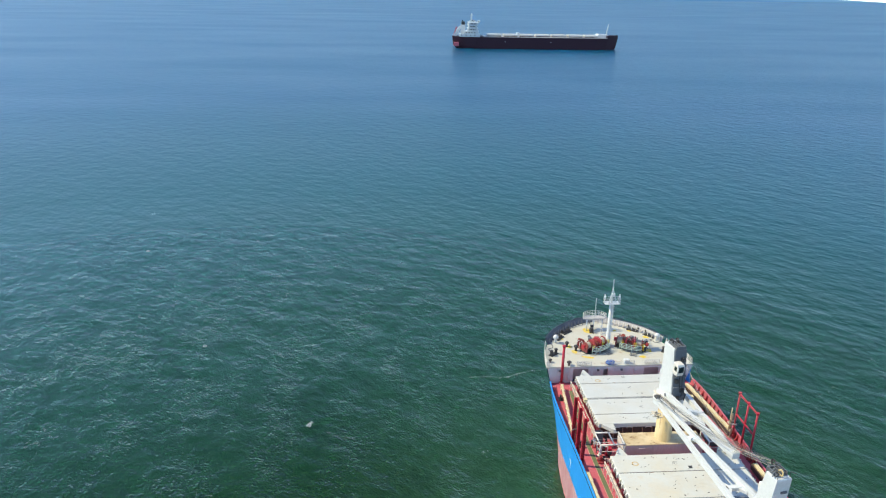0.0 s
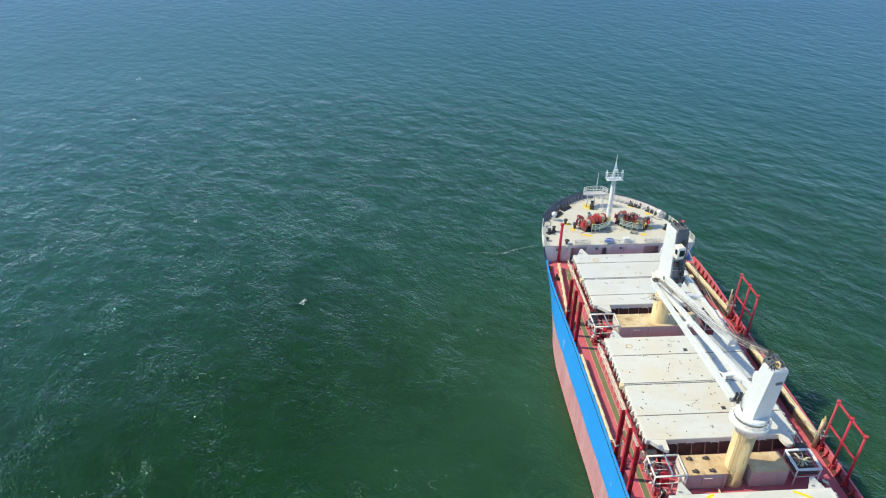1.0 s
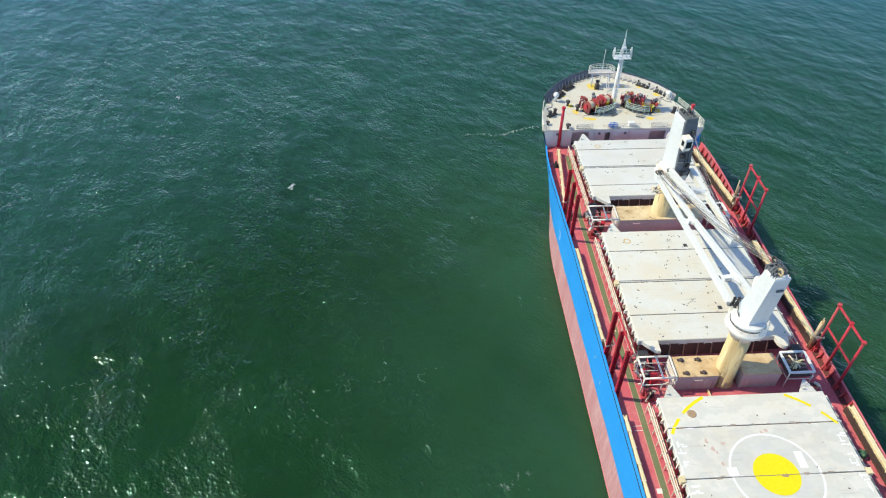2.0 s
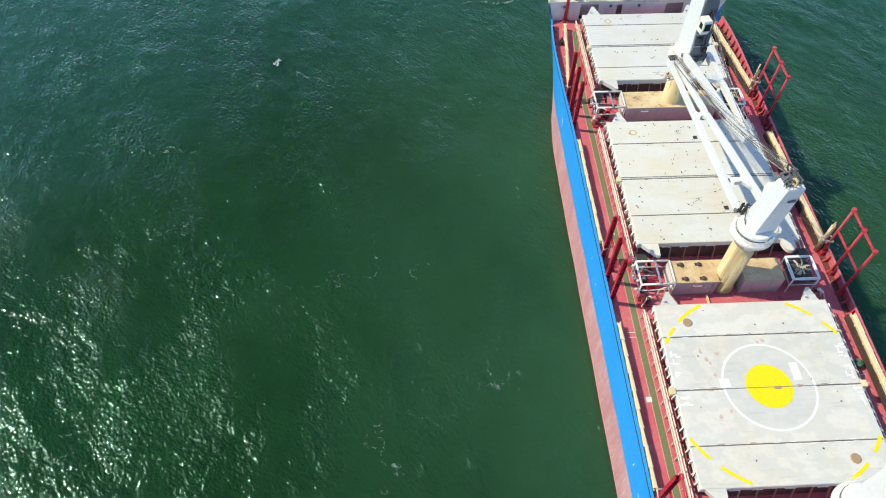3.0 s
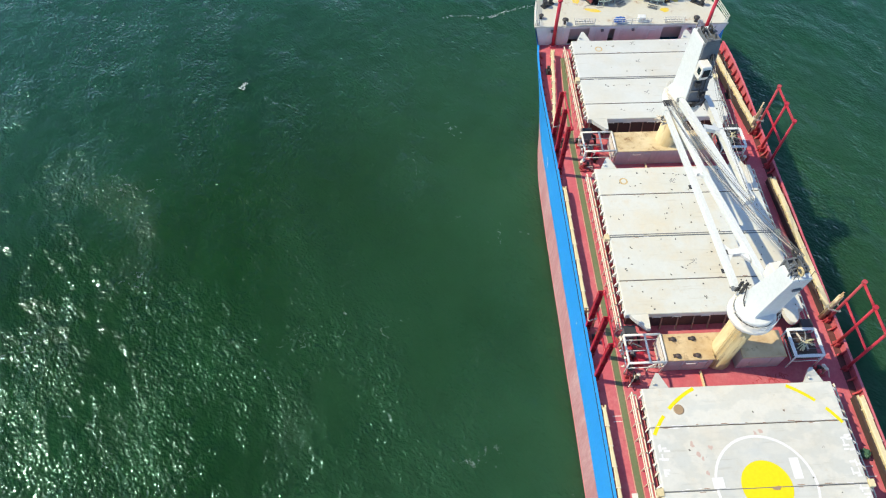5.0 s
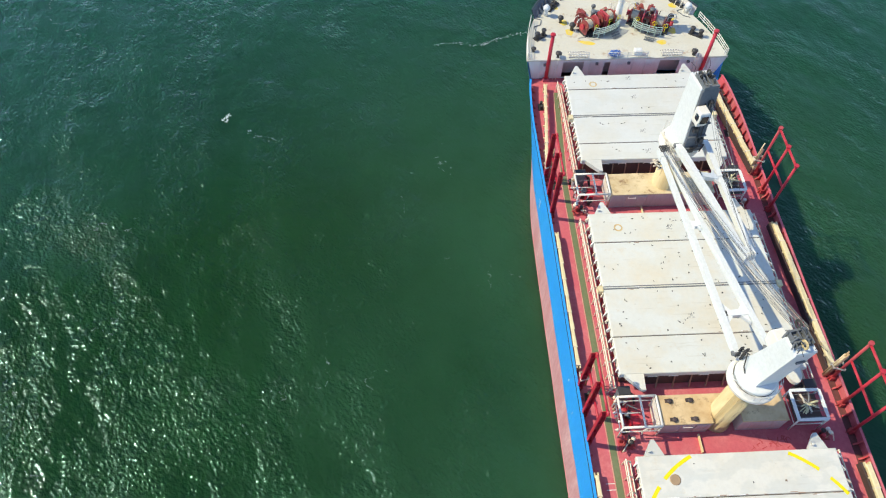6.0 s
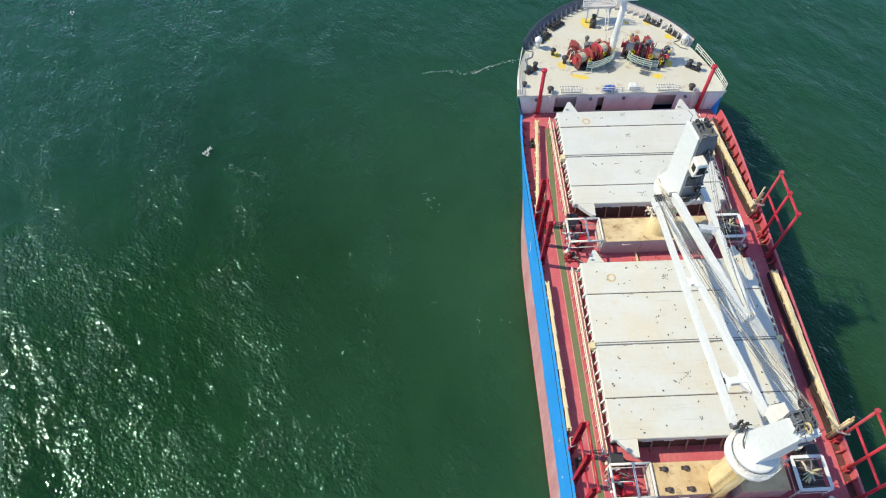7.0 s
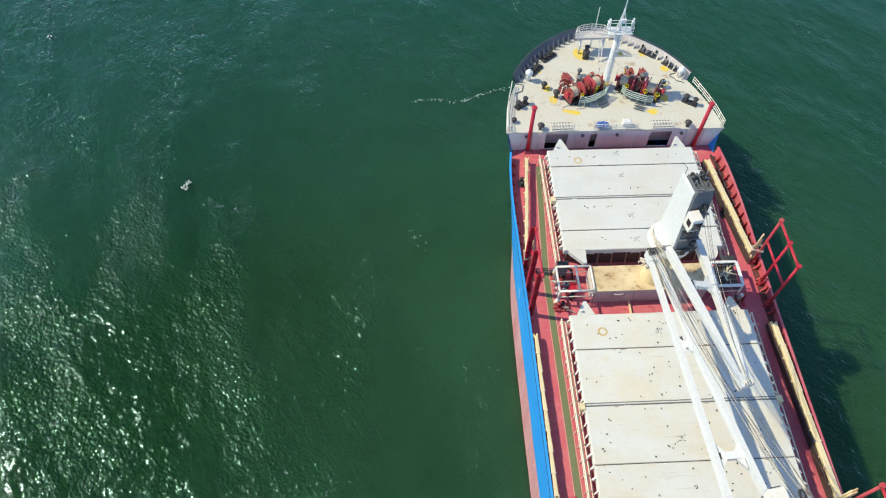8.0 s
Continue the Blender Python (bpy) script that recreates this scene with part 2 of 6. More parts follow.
LINE = paint("white_marking_paint", (0.80, 0.80, 0.80), (0.7, 0.7, 0.69), (0.5, 0.5, 0.5), 0.6, 0.6, 0.25)
DIRT = paint("brown_rust_patch", (0.40, 0.28, 0.17), (0.28, 0.18, 0.10), rusty=0.3)
ROPE = paint("hawser_rope", (0.62, 0.56, 0.46), (0.46, 0.40, 0.32), rusty=0.1, rough=0.9)
STRAW = paint("old_straw_rope", (0.60, 0.56, 0.34), (0.45, 0.42, 0.26), rusty=0.1, rough=0.9)
WINCHRED = paint("oxide_red_machinery", (0.31, 0.055, 0.055), (0.36, 0.15, 0.11), (0.16, 0.08, 0.05), 0.6, 0.9, 0.6, big=1.2)
TARP = paint("blue_tarpaulin", (0.03, 0.12, 0.45), (0.06, 0.18, 0.5), rusty=0, rough=0.6)
MINT = paint("pale_green_rail_paint", (0.45, 0.58, 0.50), (0.55, 0.6, 0.55), rusty=0.2)
WIRE = paint("greased_wire", (0.16, 0.165, 0.17), (0.25, 0.25, 0.25), rusty=0.1, metal=0.2)
SHIPDARK = paint("dark_hull_paint", (0.040, 0.008, 0.018), (0.05, 0.012, 0.024), (0.08, 0.03, 0.03), 0.7, 0.5, 0.15, big=0.05)
GLASS, gn, gl, gp = nodes_of("dark_window_glass")
gp.inputs["Base Color"].default_value, gp.inputs["Roughness"].default_value = (0.02, 0.03, 0.035, 1), 0.08


# ---- mesh helpers ----
def box(bm, x0, x1, y0, y1, z0, z1, m=None, mat=0):
    vs = [bm.verts.new(Vector((x, y, z)) if m is None else m @ Vector((x, y, z))) for z in (z0, z1) for y in (y0, y1) for x in (x0, x1)]
    for q in ((0, 2, 3, 1), (4, 5, 7, 6), (0, 1, 5, 4), (2, 6, 7, 3), (0, 4, 6, 2), (1, 3, 7, 5)):
        bm.faces.new([vs[i] for i in q]).material_index = mat


def rings(bm, loops, cap=True, closed=True, mat=0, smooth=False):
    """Skin a list of loops of points with equal counts."""
    rows = [[bm.verts.new(p) for p in loop] for loop in loops]
    k = len(rows[0])
    for r0, r1 in zip(rows, rows[1:]):
        for i in range(k if closed else k - 1):
            f = bm.faces.new((r0[i], r0[(i + 1) % k], r1[(i + 1) % k], r1[i]))
            f.material_index, f.smooth = mat, smooth
    if cap and closed:
        bm.faces.new(rows[0][::-1]).material_index = mat
        bm.faces.new(rows[-1]).material_index = mat
    return rows


def tube(bm, p0, p1, r, r1=None, n=8, mat=0, cap=True):
    p0, p1 = Vector(p0), Vector(p1)
    r1 = r if r1 is None else r1
    q = (p1 - p0).to_track_quat("Z", "Y")
    ang = [2 * math.pi * (i + 0.5) / n for i in range(n)]
    rings(bm, [[p + q @ Vector((math.cos(t) * s, math.sin(t) * s, 0)) for t in ang] for p, s in ((p0, r), (p1, r1))], cap, True, mat, n > 6)


def lathe(bm, prof, c=(0, 0, 0), n=24, mat=0, smooth=True):
    """Turn (radius, height) pairs about the upright through c."""
    c = Vector(c)
    rings(bm, [[c + Vector((r * math.cos(2 * math.pi * i / n), r * math.sin(2 * math.pi * i / n), z)) for i in range(n)] for r, z in prof], True, True, mat, smooth)


def polyline(bm, pts, r, n=6, mat=0):
    for p, q in zip(pts, pts[1:]):
        tube(bm, p, q, r, n=n, mat=mat)


def plate(bm, poly, z0, z1, mat=0, m=None):
    """An upright prism over a plan outline (anticlockwise)."""
    f = (lambda p: m @ p) if m is not None else (lambda p: p)
    rings(bm, [[f(Vector((x, y, z))) for x, y in poly] for z in (z0, z1)], True, True, mat)


def beam(bm, p, q, w0, h0, w1, h1):
    """A tapered box beam with its sides upright."""
    p, q = Vector(p), Vector(q)
    d = (q - p).normalized()
    s = d.cross(Vector((0, 0, 1))).normalized()
    u = s.cross(d)
    mid = (p + q) / 2
    rings(bm, [[c + s * (i * w / 2) + u * (j * h / 2) for i, j in ((-1, -1), (1, -1), (1, 1), (-1, 1))]
               for c, w, h in ((p, w0 * 0.8, h0 * 0.7), (p + d * 0.8, w0, h0), (mid, (w0 + w1) / 2 * 1.08, (h0 + h1) / 2 * 1.08), (q, w1, h1))])


def link(name, bm, mats):
    bmesh.ops.recalc_face_normals(bm, faces=bm.faces)
    me = bpy.data.meshes.new(name)
    bm.to_mesh(me)
    bm.free()
    for m in mats if isinstance(mats, (list, tuple)) else [mats]:
        me.materials.append(m)
    return new(name, me)


def part(name, bm, mats, parent, label=""):
    ob = link(name, bm, mats)
    ob.parent = parent
    return tagged(ob, label)


def thing(name, at, label, category, group="", turn=0.0):
    """An empty at a thing's base, to which parts are added in local coordinates."""
    ob = new(name)
    ob.empty_display_size = 0.5
    ob.matrix_world = pose(*at, 0, 0, turn)
    return tagged(ob, label, category, group)


def structure(name, bm, mats, label, category):
    return tagged(link(name, bm, mats), label, category, "", "structure")


def B():
    return bmesh.new()


# ---- sea ----
def build_sea():
    def axis(lo, hi, step, far):
        inner = list(np.arange(lo, hi + 0.01, step))
        out, s = [inner[-1]], step
        while out[-1] < far:
            s *= 1.12
            out.append(out[-1] + s)
        down, s = [inner[0]], step
        while down[-1] > -far:
            s *= 1.12
            down.append(down[-1] - s)
        return np.array(down[:0:-1] + inner + out[1:])

    xs, ys = axis(-110, 75, 1.25, 40000), axis(-45, 190, 1.25, 40000)
    gx, gy = np.meshgrid(xs, ys)
    rng, gz = np.random.RandomState(3), np.zeros_like(gx)
    for k in range(26):
        wave = 4.5 + 11 * rng.rand()
        ang = radians(CREST) + rng.normal(0, 0.4)
        gz += 0.005 * wave * np.sin((gx * math.cos(ang) + gy * math.sin(ang)) * 2 * math.pi / wave + rng.rand() * 6.28) * 0.33
    near = np.clip((420 - np.hypot(gx + 20, gy - 60)) / 380, 0, 1) ** 1.5
    co = np.stack([gx, gy, WATER + gz * near], -1).reshape(-1, 3)
    w, h = len(xs), len(ys)
    i = (np.arange(h - 1)[:, None] * w + np.arange(w - 1)).ravel()
    me = bpy.data.meshes.new("water")
    me.from_pydata(co.tolist(), [], np.stack([i, i + 1, i + w + 1, i + w], 1).tolist())
    me.polygons.foreach_set("use_smooth", [True] * len(me.polygons))
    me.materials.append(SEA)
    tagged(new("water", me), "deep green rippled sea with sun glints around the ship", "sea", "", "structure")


build_sea()


def foam_streak(pts, n, spread, size, seed):
    """Small flakes of foam drifting in a broken line on the water."""
    rng = random.Random(seed)
    bm = B()
    for _ in range(n):
        s = rng.random() * (len(pts) - 1)
        j = min(int(s), len(pts) - 2)
        u = s - j
        x = pts[j][0] + (pts[j + 1][0] - pts[j][0]) * u + rng.gauss(0, spread)
        y = pts[j][1] + (pts[j + 1][1] - pts[j][1]) * u + rng.gauss(0, spread)
        r, turn, k = size * rng.uniform(0.4, 1.0), rng.uniform(0, 6.28), 7
        rim = [(r * rng.uniform(0.6, 1.2) * math.cos(6.283 * i / k), 0.45 * r * rng.uniform(0.6, 1.2) * math.sin(6.283 * i / k)) for i in range(k)]
        z = WATER + 0.16 + rng.uniform(0, 0.02)
        f = [(x + a * math.cos(turn) - b * math.sin(turn), y + a * math.sin(turn) + b * math.cos(turn)) for a, b in rim]
        lo = [bm.verts.new((a, b, z)) for a, b in f]
        top = bm.verts.new((x, y, z + 0.05))
        for i in range(k):
            bm.faces.new((lo[i], lo[(i + 1) % k], top))
    tagged(link("sea_foam", bm, [FOAM]), "broken line of white foam drifting on the sea", "foam", "", "stuff")


for k, (pts, n, spread, size) in enumerate((
        (((-10.0, 91.0), (-12.5, 90.8), (-14.3, 89.8), (-16.0, 89.4), (-17.6, 88.3), (-19.8, 88.2), (-22.0, 88.9), (-26.0, 88.6)), 85, 0.2, 0.17),
        (((-58.7, 73.4), (-59.3, 72.6), (-58.9, 72.0)), 22, 0.2, 0.26),
        (((-55.5, 69.8), (-53.5, 68.4), (-51.5, 68.0), (-50.2, 67.2)), 30, 0.3, 0.12),
        (((-119.4, 169.0), (-119.9, 170.2)), 9, 0.4, 0.36),
        (((-128.5, 208.0), (-131.0, 210.0)), 14, 0.7, 0.42),
        (((-86.6, 105.2), (-87.2, 106.0)), 8, 0.25, 0.26))):
    foam_streak(pts, n, spread, size, 60 + k)

# ---- hull ----
T_WATER = [(-32, 14.25), (40, 14.25), (52, 14.1), (59, 13.3), (65, 11.6), (70, 8.8), (75, 5.2), (79.5, 1.9), (82, 0)]
T_DECK = [(-32, 14.0), (44, 14.0), (52, 14.12), (60, 14.2), (66, 13.8), (70, 12.8), (74, 11.0), (78, 8.4), (81, 5.6), (83.5, 2.6), (84.8, 0)]
T_TOP = [(-32, 14.0), (44, 14.0), (54, 14.2), (62, 14.3), (69, 14.15), (73, 13.4), (77, 12.0), (80, 10.3), (82.4, 8.5), (85, 5.2), (86.5, 2.6), (87, 0)]
T_RAIL = [(y + (0.5 if y > 70 else 0), x + (0.45 if y > 70 and x else 0)) for y, x in T_TOP]


def outline(table, n=72):
    """(x, y) from aft to stem along one level, thick near the stem."""
    ys = np.array([p[0] for p in table])
    us = 1 - (1 - np.linspace(0, 1, n)) ** 1.7
    yy = ys[0] + (ys[-1] - ys[0]) * us
    xx = np.interp(yy, ys, [p[1] for p in table])
    for _ in range(2):
        xx[1:-1] = (xx[:-2] + 2 * xx[1:-1] + xx[2:]) / 4
    return [(float(x), float(y)) for x, y in zip(xx, yy)]


O_WATER, O_DECK, O_TOP, O_RAIL = outline(T_WATER), outline(T_DECK), outline(T_TOP), outline(T_RAIL)


def level(z):
    if z <= DECK:
        f = max(0.0, min(1.0, (z - WATER) / (DECK - WATER)))
        a, b, f = O_WATER, O_DECK, f ** 1.3
    else:
        a, b, f = O_DECK, O_TOP, min(1.0, (z - DECK) / (FC - DECK))
    return [(x0 + (x1 - x0) * f, y0 + (y1 - y0) * f) for (x0, y0), (x1, y1) in zip(a, b)]


def half(z, y):
    l = level(z)
    return float(np.interp(y, [p[1] for p in l], [p[0] for p in l]))


def stem_shift(y):
    """The stem is moved a little to port of the line of the hatches, to fit the camera's view."""
    return -0.5 * min(1.0, max(0.0, (y - 66) / 11))


def build_hull():
    for side, name in ((-1, "port"), (1, "starboard")):
        bm = B()
        zs = [-6, WATER, -1.15, 0.5, 2.4, 4.0, 5.6, 7.2, DECK]
        rows = [[bm.verts.new((side * x + stem_shift(y), y, z + (0.09 * math.sin(y * 0.55) + 0.06 * math.sin(y * 1.7 + 1) if z == 4.0 else 0))) for x, y in level(max(z, WATER))] for z in zs]
        for k, (r0, r1) in enumerate(zip(rows, rows[1:])):
            for i in range(len(r0) - 1):
                f = bm.faces.new((r0[i], r0[i + 1], r1[i + 1], r1[i]))
                f.material_index, f.smooth = (2 if k == 1 else 1 if zs[k + 1] <= 4.0 else 0), True
        structure("hull_" + name, bm, [BLUE, BOOT, PINK], "bright blue ship hull above a faded pink-red boot top", "ship hull")
        # forecastle side, from the main deck to the forecastle deck
        bm = B()
        zs = [DECK, 10.6, FC]
        rows = [[bm.verts.new((side * x + stem_shift(y), y, z)) for x, y in level(z) if y > 67.2] for z in zs]
        k = min(len(r) for r in rows)
        rows = [r[-k:] for r in rows]
        for r0, r1 in zip(rows, rows[1:]):
            for i in range(k - 1):
                bm.faces.new((r0[i], r0[i + 1], r1[i + 1], r1[i])).smooth = True
        structure("forecastle_side_" + name, bm, [BLUE], "blue flared side of the forecastle", "ship hull")
    bm = B()
    w = half(DECK, -32)
    box(bm, -w + 0.05, w - 0.05, -32, -31.8, -6, DECK - 0.02)
    structure("transom", bm, [BLUE], "plain blue closing plate of the hull", "ship hull")


def build_decks():
    bm = B()
    pts = [(x - 0.03, y) for x, y in O_DECK if y < 70]
    l = [bm.verts.new((-x, y, DECK)) for x, y in pts]
    r = [bm.verts.new((x, y, DECK)) for x, y in pts]
    for i in range(len(pts) - 1):
        bm.faces.new((l[i], r[i], r[i + 1], l[i + 1]))
    structure("main_deck", bm, [DECKRED], "worn red painted steel main deck", "deck")
    bm = B()
    pts = [(x, y) for x, y in O_TOP if y > 69.2]
    pts = [(14.08, 68.75)] + pts
    rows = []
    for z in (FC - 0.25, FC):
        rows.append(([bm.verts.new((-x + stem_shift(y), y, z)) for x, y in pts], [bm.verts.new((x + stem_shift(y), y, z)) for x, y in pts[:-1]] + [None]))
    for k, (l, r) in enumerate(rows):
        r[-1] = l[-1]
        for i in range(len(pts) - 2):
            bm.faces.new((l[i], r[i], r[i + 1], l[i + 1]))
        bm.faces.new((l[-2], r[-2], l[-1]))
    bm.faces.new((rows[0][0][0], rows[0][1][0], rows[1][1][0], rows[1][0][0]))
    structure("forecastle_deck", bm, [FCDECK], "worn beige forecastle deck with rust stains", "deck")
    # rusty waterway along the starboard bulwark, its colour darkened for the crane's shadow
    bm = B()
    ys = [float(v) for v in np.arange(-31.0, 67.1, 2.0)]
    for y0, y1 in zip(ys, ys[1:]):
        bm.faces.new([bm.verts.new((half(DECK, y) + o, y, DECK + 0.006)) for y, o in ((y0, -0.85), (y0, -0.1), (y1, -0.1), (y1, -0.85))])
    structure("waterway", bm, [SHADEGUTTER], "dark rust-brown waterway along the bulwark", "deck marking")
    # green walkway with pale edge lines on the port side deck
    for name, x0, x1, z, mat, lab in (("walkway", -11.45, -10.80, 0.006, GREEN, "green painted walkway along the red deck"),
                                      ("walkway_line", -11.56, -11.49, 0.009, PALELINE, "thin pale line edging the walkway"),
                                      ("walkway_line", -10.76, -10.69, 0.009, PALELINE, "thin pale line edging the walkway")):
        bm = B()
        y = -30.0
        while y < 66:
            sh = 1.1 * max(0, (y - 50) / 16)
            sh1 = 1.1 * max(0, (y + 2 - 50) / 16)
            vs = [bm.verts.new(p) for p in ((x0 + sh, y, DECK + z), (x1 + sh, y, DECK + z), (x1 + sh1, y + 2, DECK + z), (x0 + sh1, y + 2, DECK + z))]
            bm.faces.new(vs)
            y += 2
        structure(name, bm, [mat], lab, "deck marking")


def build_forecastle_wall():
    bm = B()
    y, t = 68.9, 0.12
    # openings: x0, x1, z0, z1
    holes = [(-9.0, -6.1, 9.0, 11.75), (-3.2, -2.35, 9.1, 11.6), (4.6, 7.4, 9.0, 11.75)]
    x = -13.2
    for x0, x1, z0, z1 in holes:
        box(bm, x, x0, y, y + t, DECK, FC - 0.24)
        box(bm, x0, x1, y, y + t, z1, FC - 0.24)
        box(bm, x0, x1, y, y + t, DECK, z0)
        x = x1
    box(bm, x, 13.2, y, y + t, DECK, FC - 0.24)
    for sx in (-1, 1):
        vs = [(sx * 13.2, y, DECK), (sx * 13.95, y, FC - 0.24), (sx * 13.2, y, FC - 0.24)]
        f = [Vector(p) for p in vs]
        rings(bm, [f, [p + Vector((0, t, 0)) for p in f]])
    wall = structure("forecastle_wall", bm, [FCWALL], "pale grey steel front of the forecastle with dark doorways", "wall")
    bm = B()
    box(bm, -13.0, 13.0, y + 1.1, y + 1.2, DECK, FC - 0.26)
    structure("store_wall", bm, [GREYWALL], "dark steel wall inside the forecastle store", "wall")
    for x in (-12.2, -10.7, -5.2, -1.2, 0.8, 2.6, 9.4, 11.6):
        bm = B()
        box(bm, x - 0.05, x + 0.05, y - 0.12, y - 0.003, DECK + 0.02, FC - 0.3)
        part("stiffener", bm, FCWALL, wall)
    for x in (-11.6, -4.3, 0.2, 8.6):
        bm = B()
        box(bm, x - 0.18, x + 0.18, y - 0.3, y - 0.004, FC - 1.0, FC - 0.7)
        part("junction_box", bm, SLATE, wall)
    for x in (-10.0, 9.6):
        bm = B()
        for s in (-0.22, 0.22):
            tube(bm, (x + s, y - 0.25, DECK), (x + s, y - 0.25, FC + 0.9), 0.04, n=6)
        for k in range(11):
            tube(bm, (x - 0.22, y - 0.25, DECK + 0.3 + k * 0.3), (x + 0.22, y - 0.25, DECK + 0.3 + k * 0.3), 0.03, n=5)
        part("ladder", bm, RAIL, wall, "white ladder to the forecastle deck")
    for x0 in (-1.5, 2.7):
        bm = B()
        box(bm, x0, x0 + 0.85, y - 0.07, y - 0.004, DECK + 0.35, DECK + 2.4)
        part("door", bm, WHITE, wall, "closed white steel door")


def bulwark(side):
    """Main-deck bulwark with its cap rail; the stays are parts."""
    ys = [float(v) for v in np.arange(-31.5, 68.6, 1.5)]
    bm = B()
    for i, (y0, y1) in enumerate(zip(ys, ys[1:])):
        a, b = side * half(DECK, y0), side * half(DECK, y1)
        c, d = side * (half(DECK, y0) + (half(FC, y0) - half(DECK, y0)) * 0.3), side * (half(DECK, y1) + (half(FC, y1) - half(DECK, y1)) * 0.3)
        t = -side * 0.06
        top = 10.05
        for (p, q, r, s), m in ((((a, y0, DECK), (b, y1, DECK), (d, y1, top), (c, y0, top)), 0),
                                (((a + t, y0, DECK), (b + t, y1, DECK), (d + t, y1, top), (c + t, y0, top)), 1)):
            bm.faces.new([bm.verts.new(v) for v in (p, q, r, s)]).material_index = m
        rings(bm, [[Vector((x + side * u, y, z)) for u, z in ((0.07, top), (-0.2, top), (-0.2, top + 0.07), (0.07, top + 0.07))] for x, y in ((c, y0), (d, y1))], True, True, 2)
        if side < 0:
            rings(bm, [[Vector((x + side * u, y, z)) for u, z in ((-0.01, 9.62), (0.05, 9.62), (0.05, 9.76), (-0.01, 9.76))] for x, y in ((a + (c - a) * 0.63, y0), (b + (d - b) * 0.63, y1))], True, True, 3)
    name = "port" if side < 0 else "starboard"
    ob = structure("bulwark_" + name, bm, [BLUE, DECKRED, BLUE if side < 0 else DECKRED, NAVY], "blue outside and red inside steel bulwark with cap rail", "bulwark")
    mesh = None
    y = -30.0
    while y < 67.5:
        x = side * (half(DECK, y) - 0.08)
        if mesh is None:
            bm = B()
            edge = [(0.62, 0.0), (0.60, 0.12), (0.36, 0.34), (0.22, 0.66), (0.12, 1.06)]
            rings(bm, [[Vector((0, s, 0))] + [Vector((-side * u, s, z)) for u, z in edge] + [Vector((0, s, 1.08))] for s in (-0.02, 0.02)])
            rings(bm, [[Vector((-side * u, -0.09, z)), Vector((-side * u, 0.09, z)), Vector((-side * (u + 0.04), 0.09, z + 0.01)), Vector((-side * (u + 0.04), -0.09, z + 0.01))] for u, z in edge])
            st = part("stay", bm, RUSTRED, ob)
            mesh = st.data
        else:
            st = new("stay", mesh)
            st.parent = ob
        st.location = (x, y, DECK)
        y += 1.5


def bow_bulwark():
    """Curved bulwark round the bow, with a stay at each rib."""
    for side, name in ((-1, "port"), (1, "starboard")):
        bm = B()
        pts = [(p, q) for p, q in zip(O_TOP, O_RAIL) if p[1] > 76.8]
        lo, hi = [p for p, _ in pts], [q for _, q in pts]
        top = FC + 1.15
        for inset, m in ((0.0, 0), (0.08, 1)):
            ra = [bm.verts.new((side * max(0, x - inset) + stem_shift(y), y - inset * 0.5, FC - 0.02)) for x, y in lo]
            rb = [bm.verts.new((side * max(0, x - inset) + stem_shift(y), y - inset * 0.5, top)) for x, y in hi]
            for i in range(len(ra) - 1):
                f = bm.faces.new((ra[i], ra[i + 1], rb[i + 1], rb[i]))
                f.material_index, f.smooth = m, True
        cap = [[Vector((side * max(0, x + u) + stem_shift(y), y + u * 0.5, z)) for u, z in ((0.06, top), (-0.22, top), (-0.22, top + 0.06), (0.06, top + 0.06))] for x, y in hi]
        rings(bm, cap, True, True, 0)
        # port inside and stays take the shaded grey, starboard the lit one
        ob = structure("bow_bulwark_" + name, bm, [NAVY, SHADEGREY if side < 0 else GREYWALL], "curved bow bulwark, dark outside and pale inside", "bulwark")
        s_len = np.cumsum([0] + [math.dist(a, b) for a, b in zip(lo, lo[1:])])
        for s in np.arange(0.5, s_len[-1] - 0.3, 0.95):
            x, y = float(np.interp(s, s_len, [p[0] for p in lo])), float(np.interp(s, s_len, [p[1] for p in lo]))
            x1, y1 = float(np.interp(s + 0.2, s_len, [p[0] for p in lo])), float(np.interp(s + 0.2, s_len, [p[1] for p in lo]))
            ang = math.atan2(y1 - y, side * (x1 - x))
            bm = B()
            rings(bm, [[Vector((k, u, z)) for u, z in ((0, 0), (0.55, 0), (0.45, 0.1), (0.16, 1.08), (0, 1.1))] for k in (-0.04, 0.04)])
            inward = Vector((-math.sin(ang), math.cos(ang), 0))
            if inward.dot(Vector((-side * x, -max(0.0, y - 74), 0))) < 0:
                ang += math.pi
            st = part("stay", bm, SHADEGREY if side < 0 else RAIL, ob)
            st.matrix_world = pose(side * (x - 0.1) + stem_shift(y), y - 0.05, FC, 0, 0, math.degrees(ang))


def hull_marks():
    """Small worn white marks on the port side plating."""
    for y, z, w, h in ((48.6, 6.0, 0.16, 1.3), (48.9, 6.65, 0.7, 0.16), (24.0, 7.0, 0.12, 0.5), (20.5, 6.2, 0.12, 0.6), (-2.0, 6.6, 0.14, 0.6), (-5.0, 6.0, 0.5, 0.14)):
        bm = B()
        n = 4
        for i in range(n):
            y0, y1 = y - w / 2 + w * i / n, y - w / 2 + w * (i + 1) / n
            bm.faces.new([bm.verts.new((-half(zz, yy) - 0.012, yy, zz)) for yy, zz in ((y0, z - h / 2), (y1, z - h / 2), (y1, z + h / 2), (y0, z + h / 2))])
        structure("hull_mark", bm, [LINE], "small worn white mark painted on the blue hull", "hull marking")


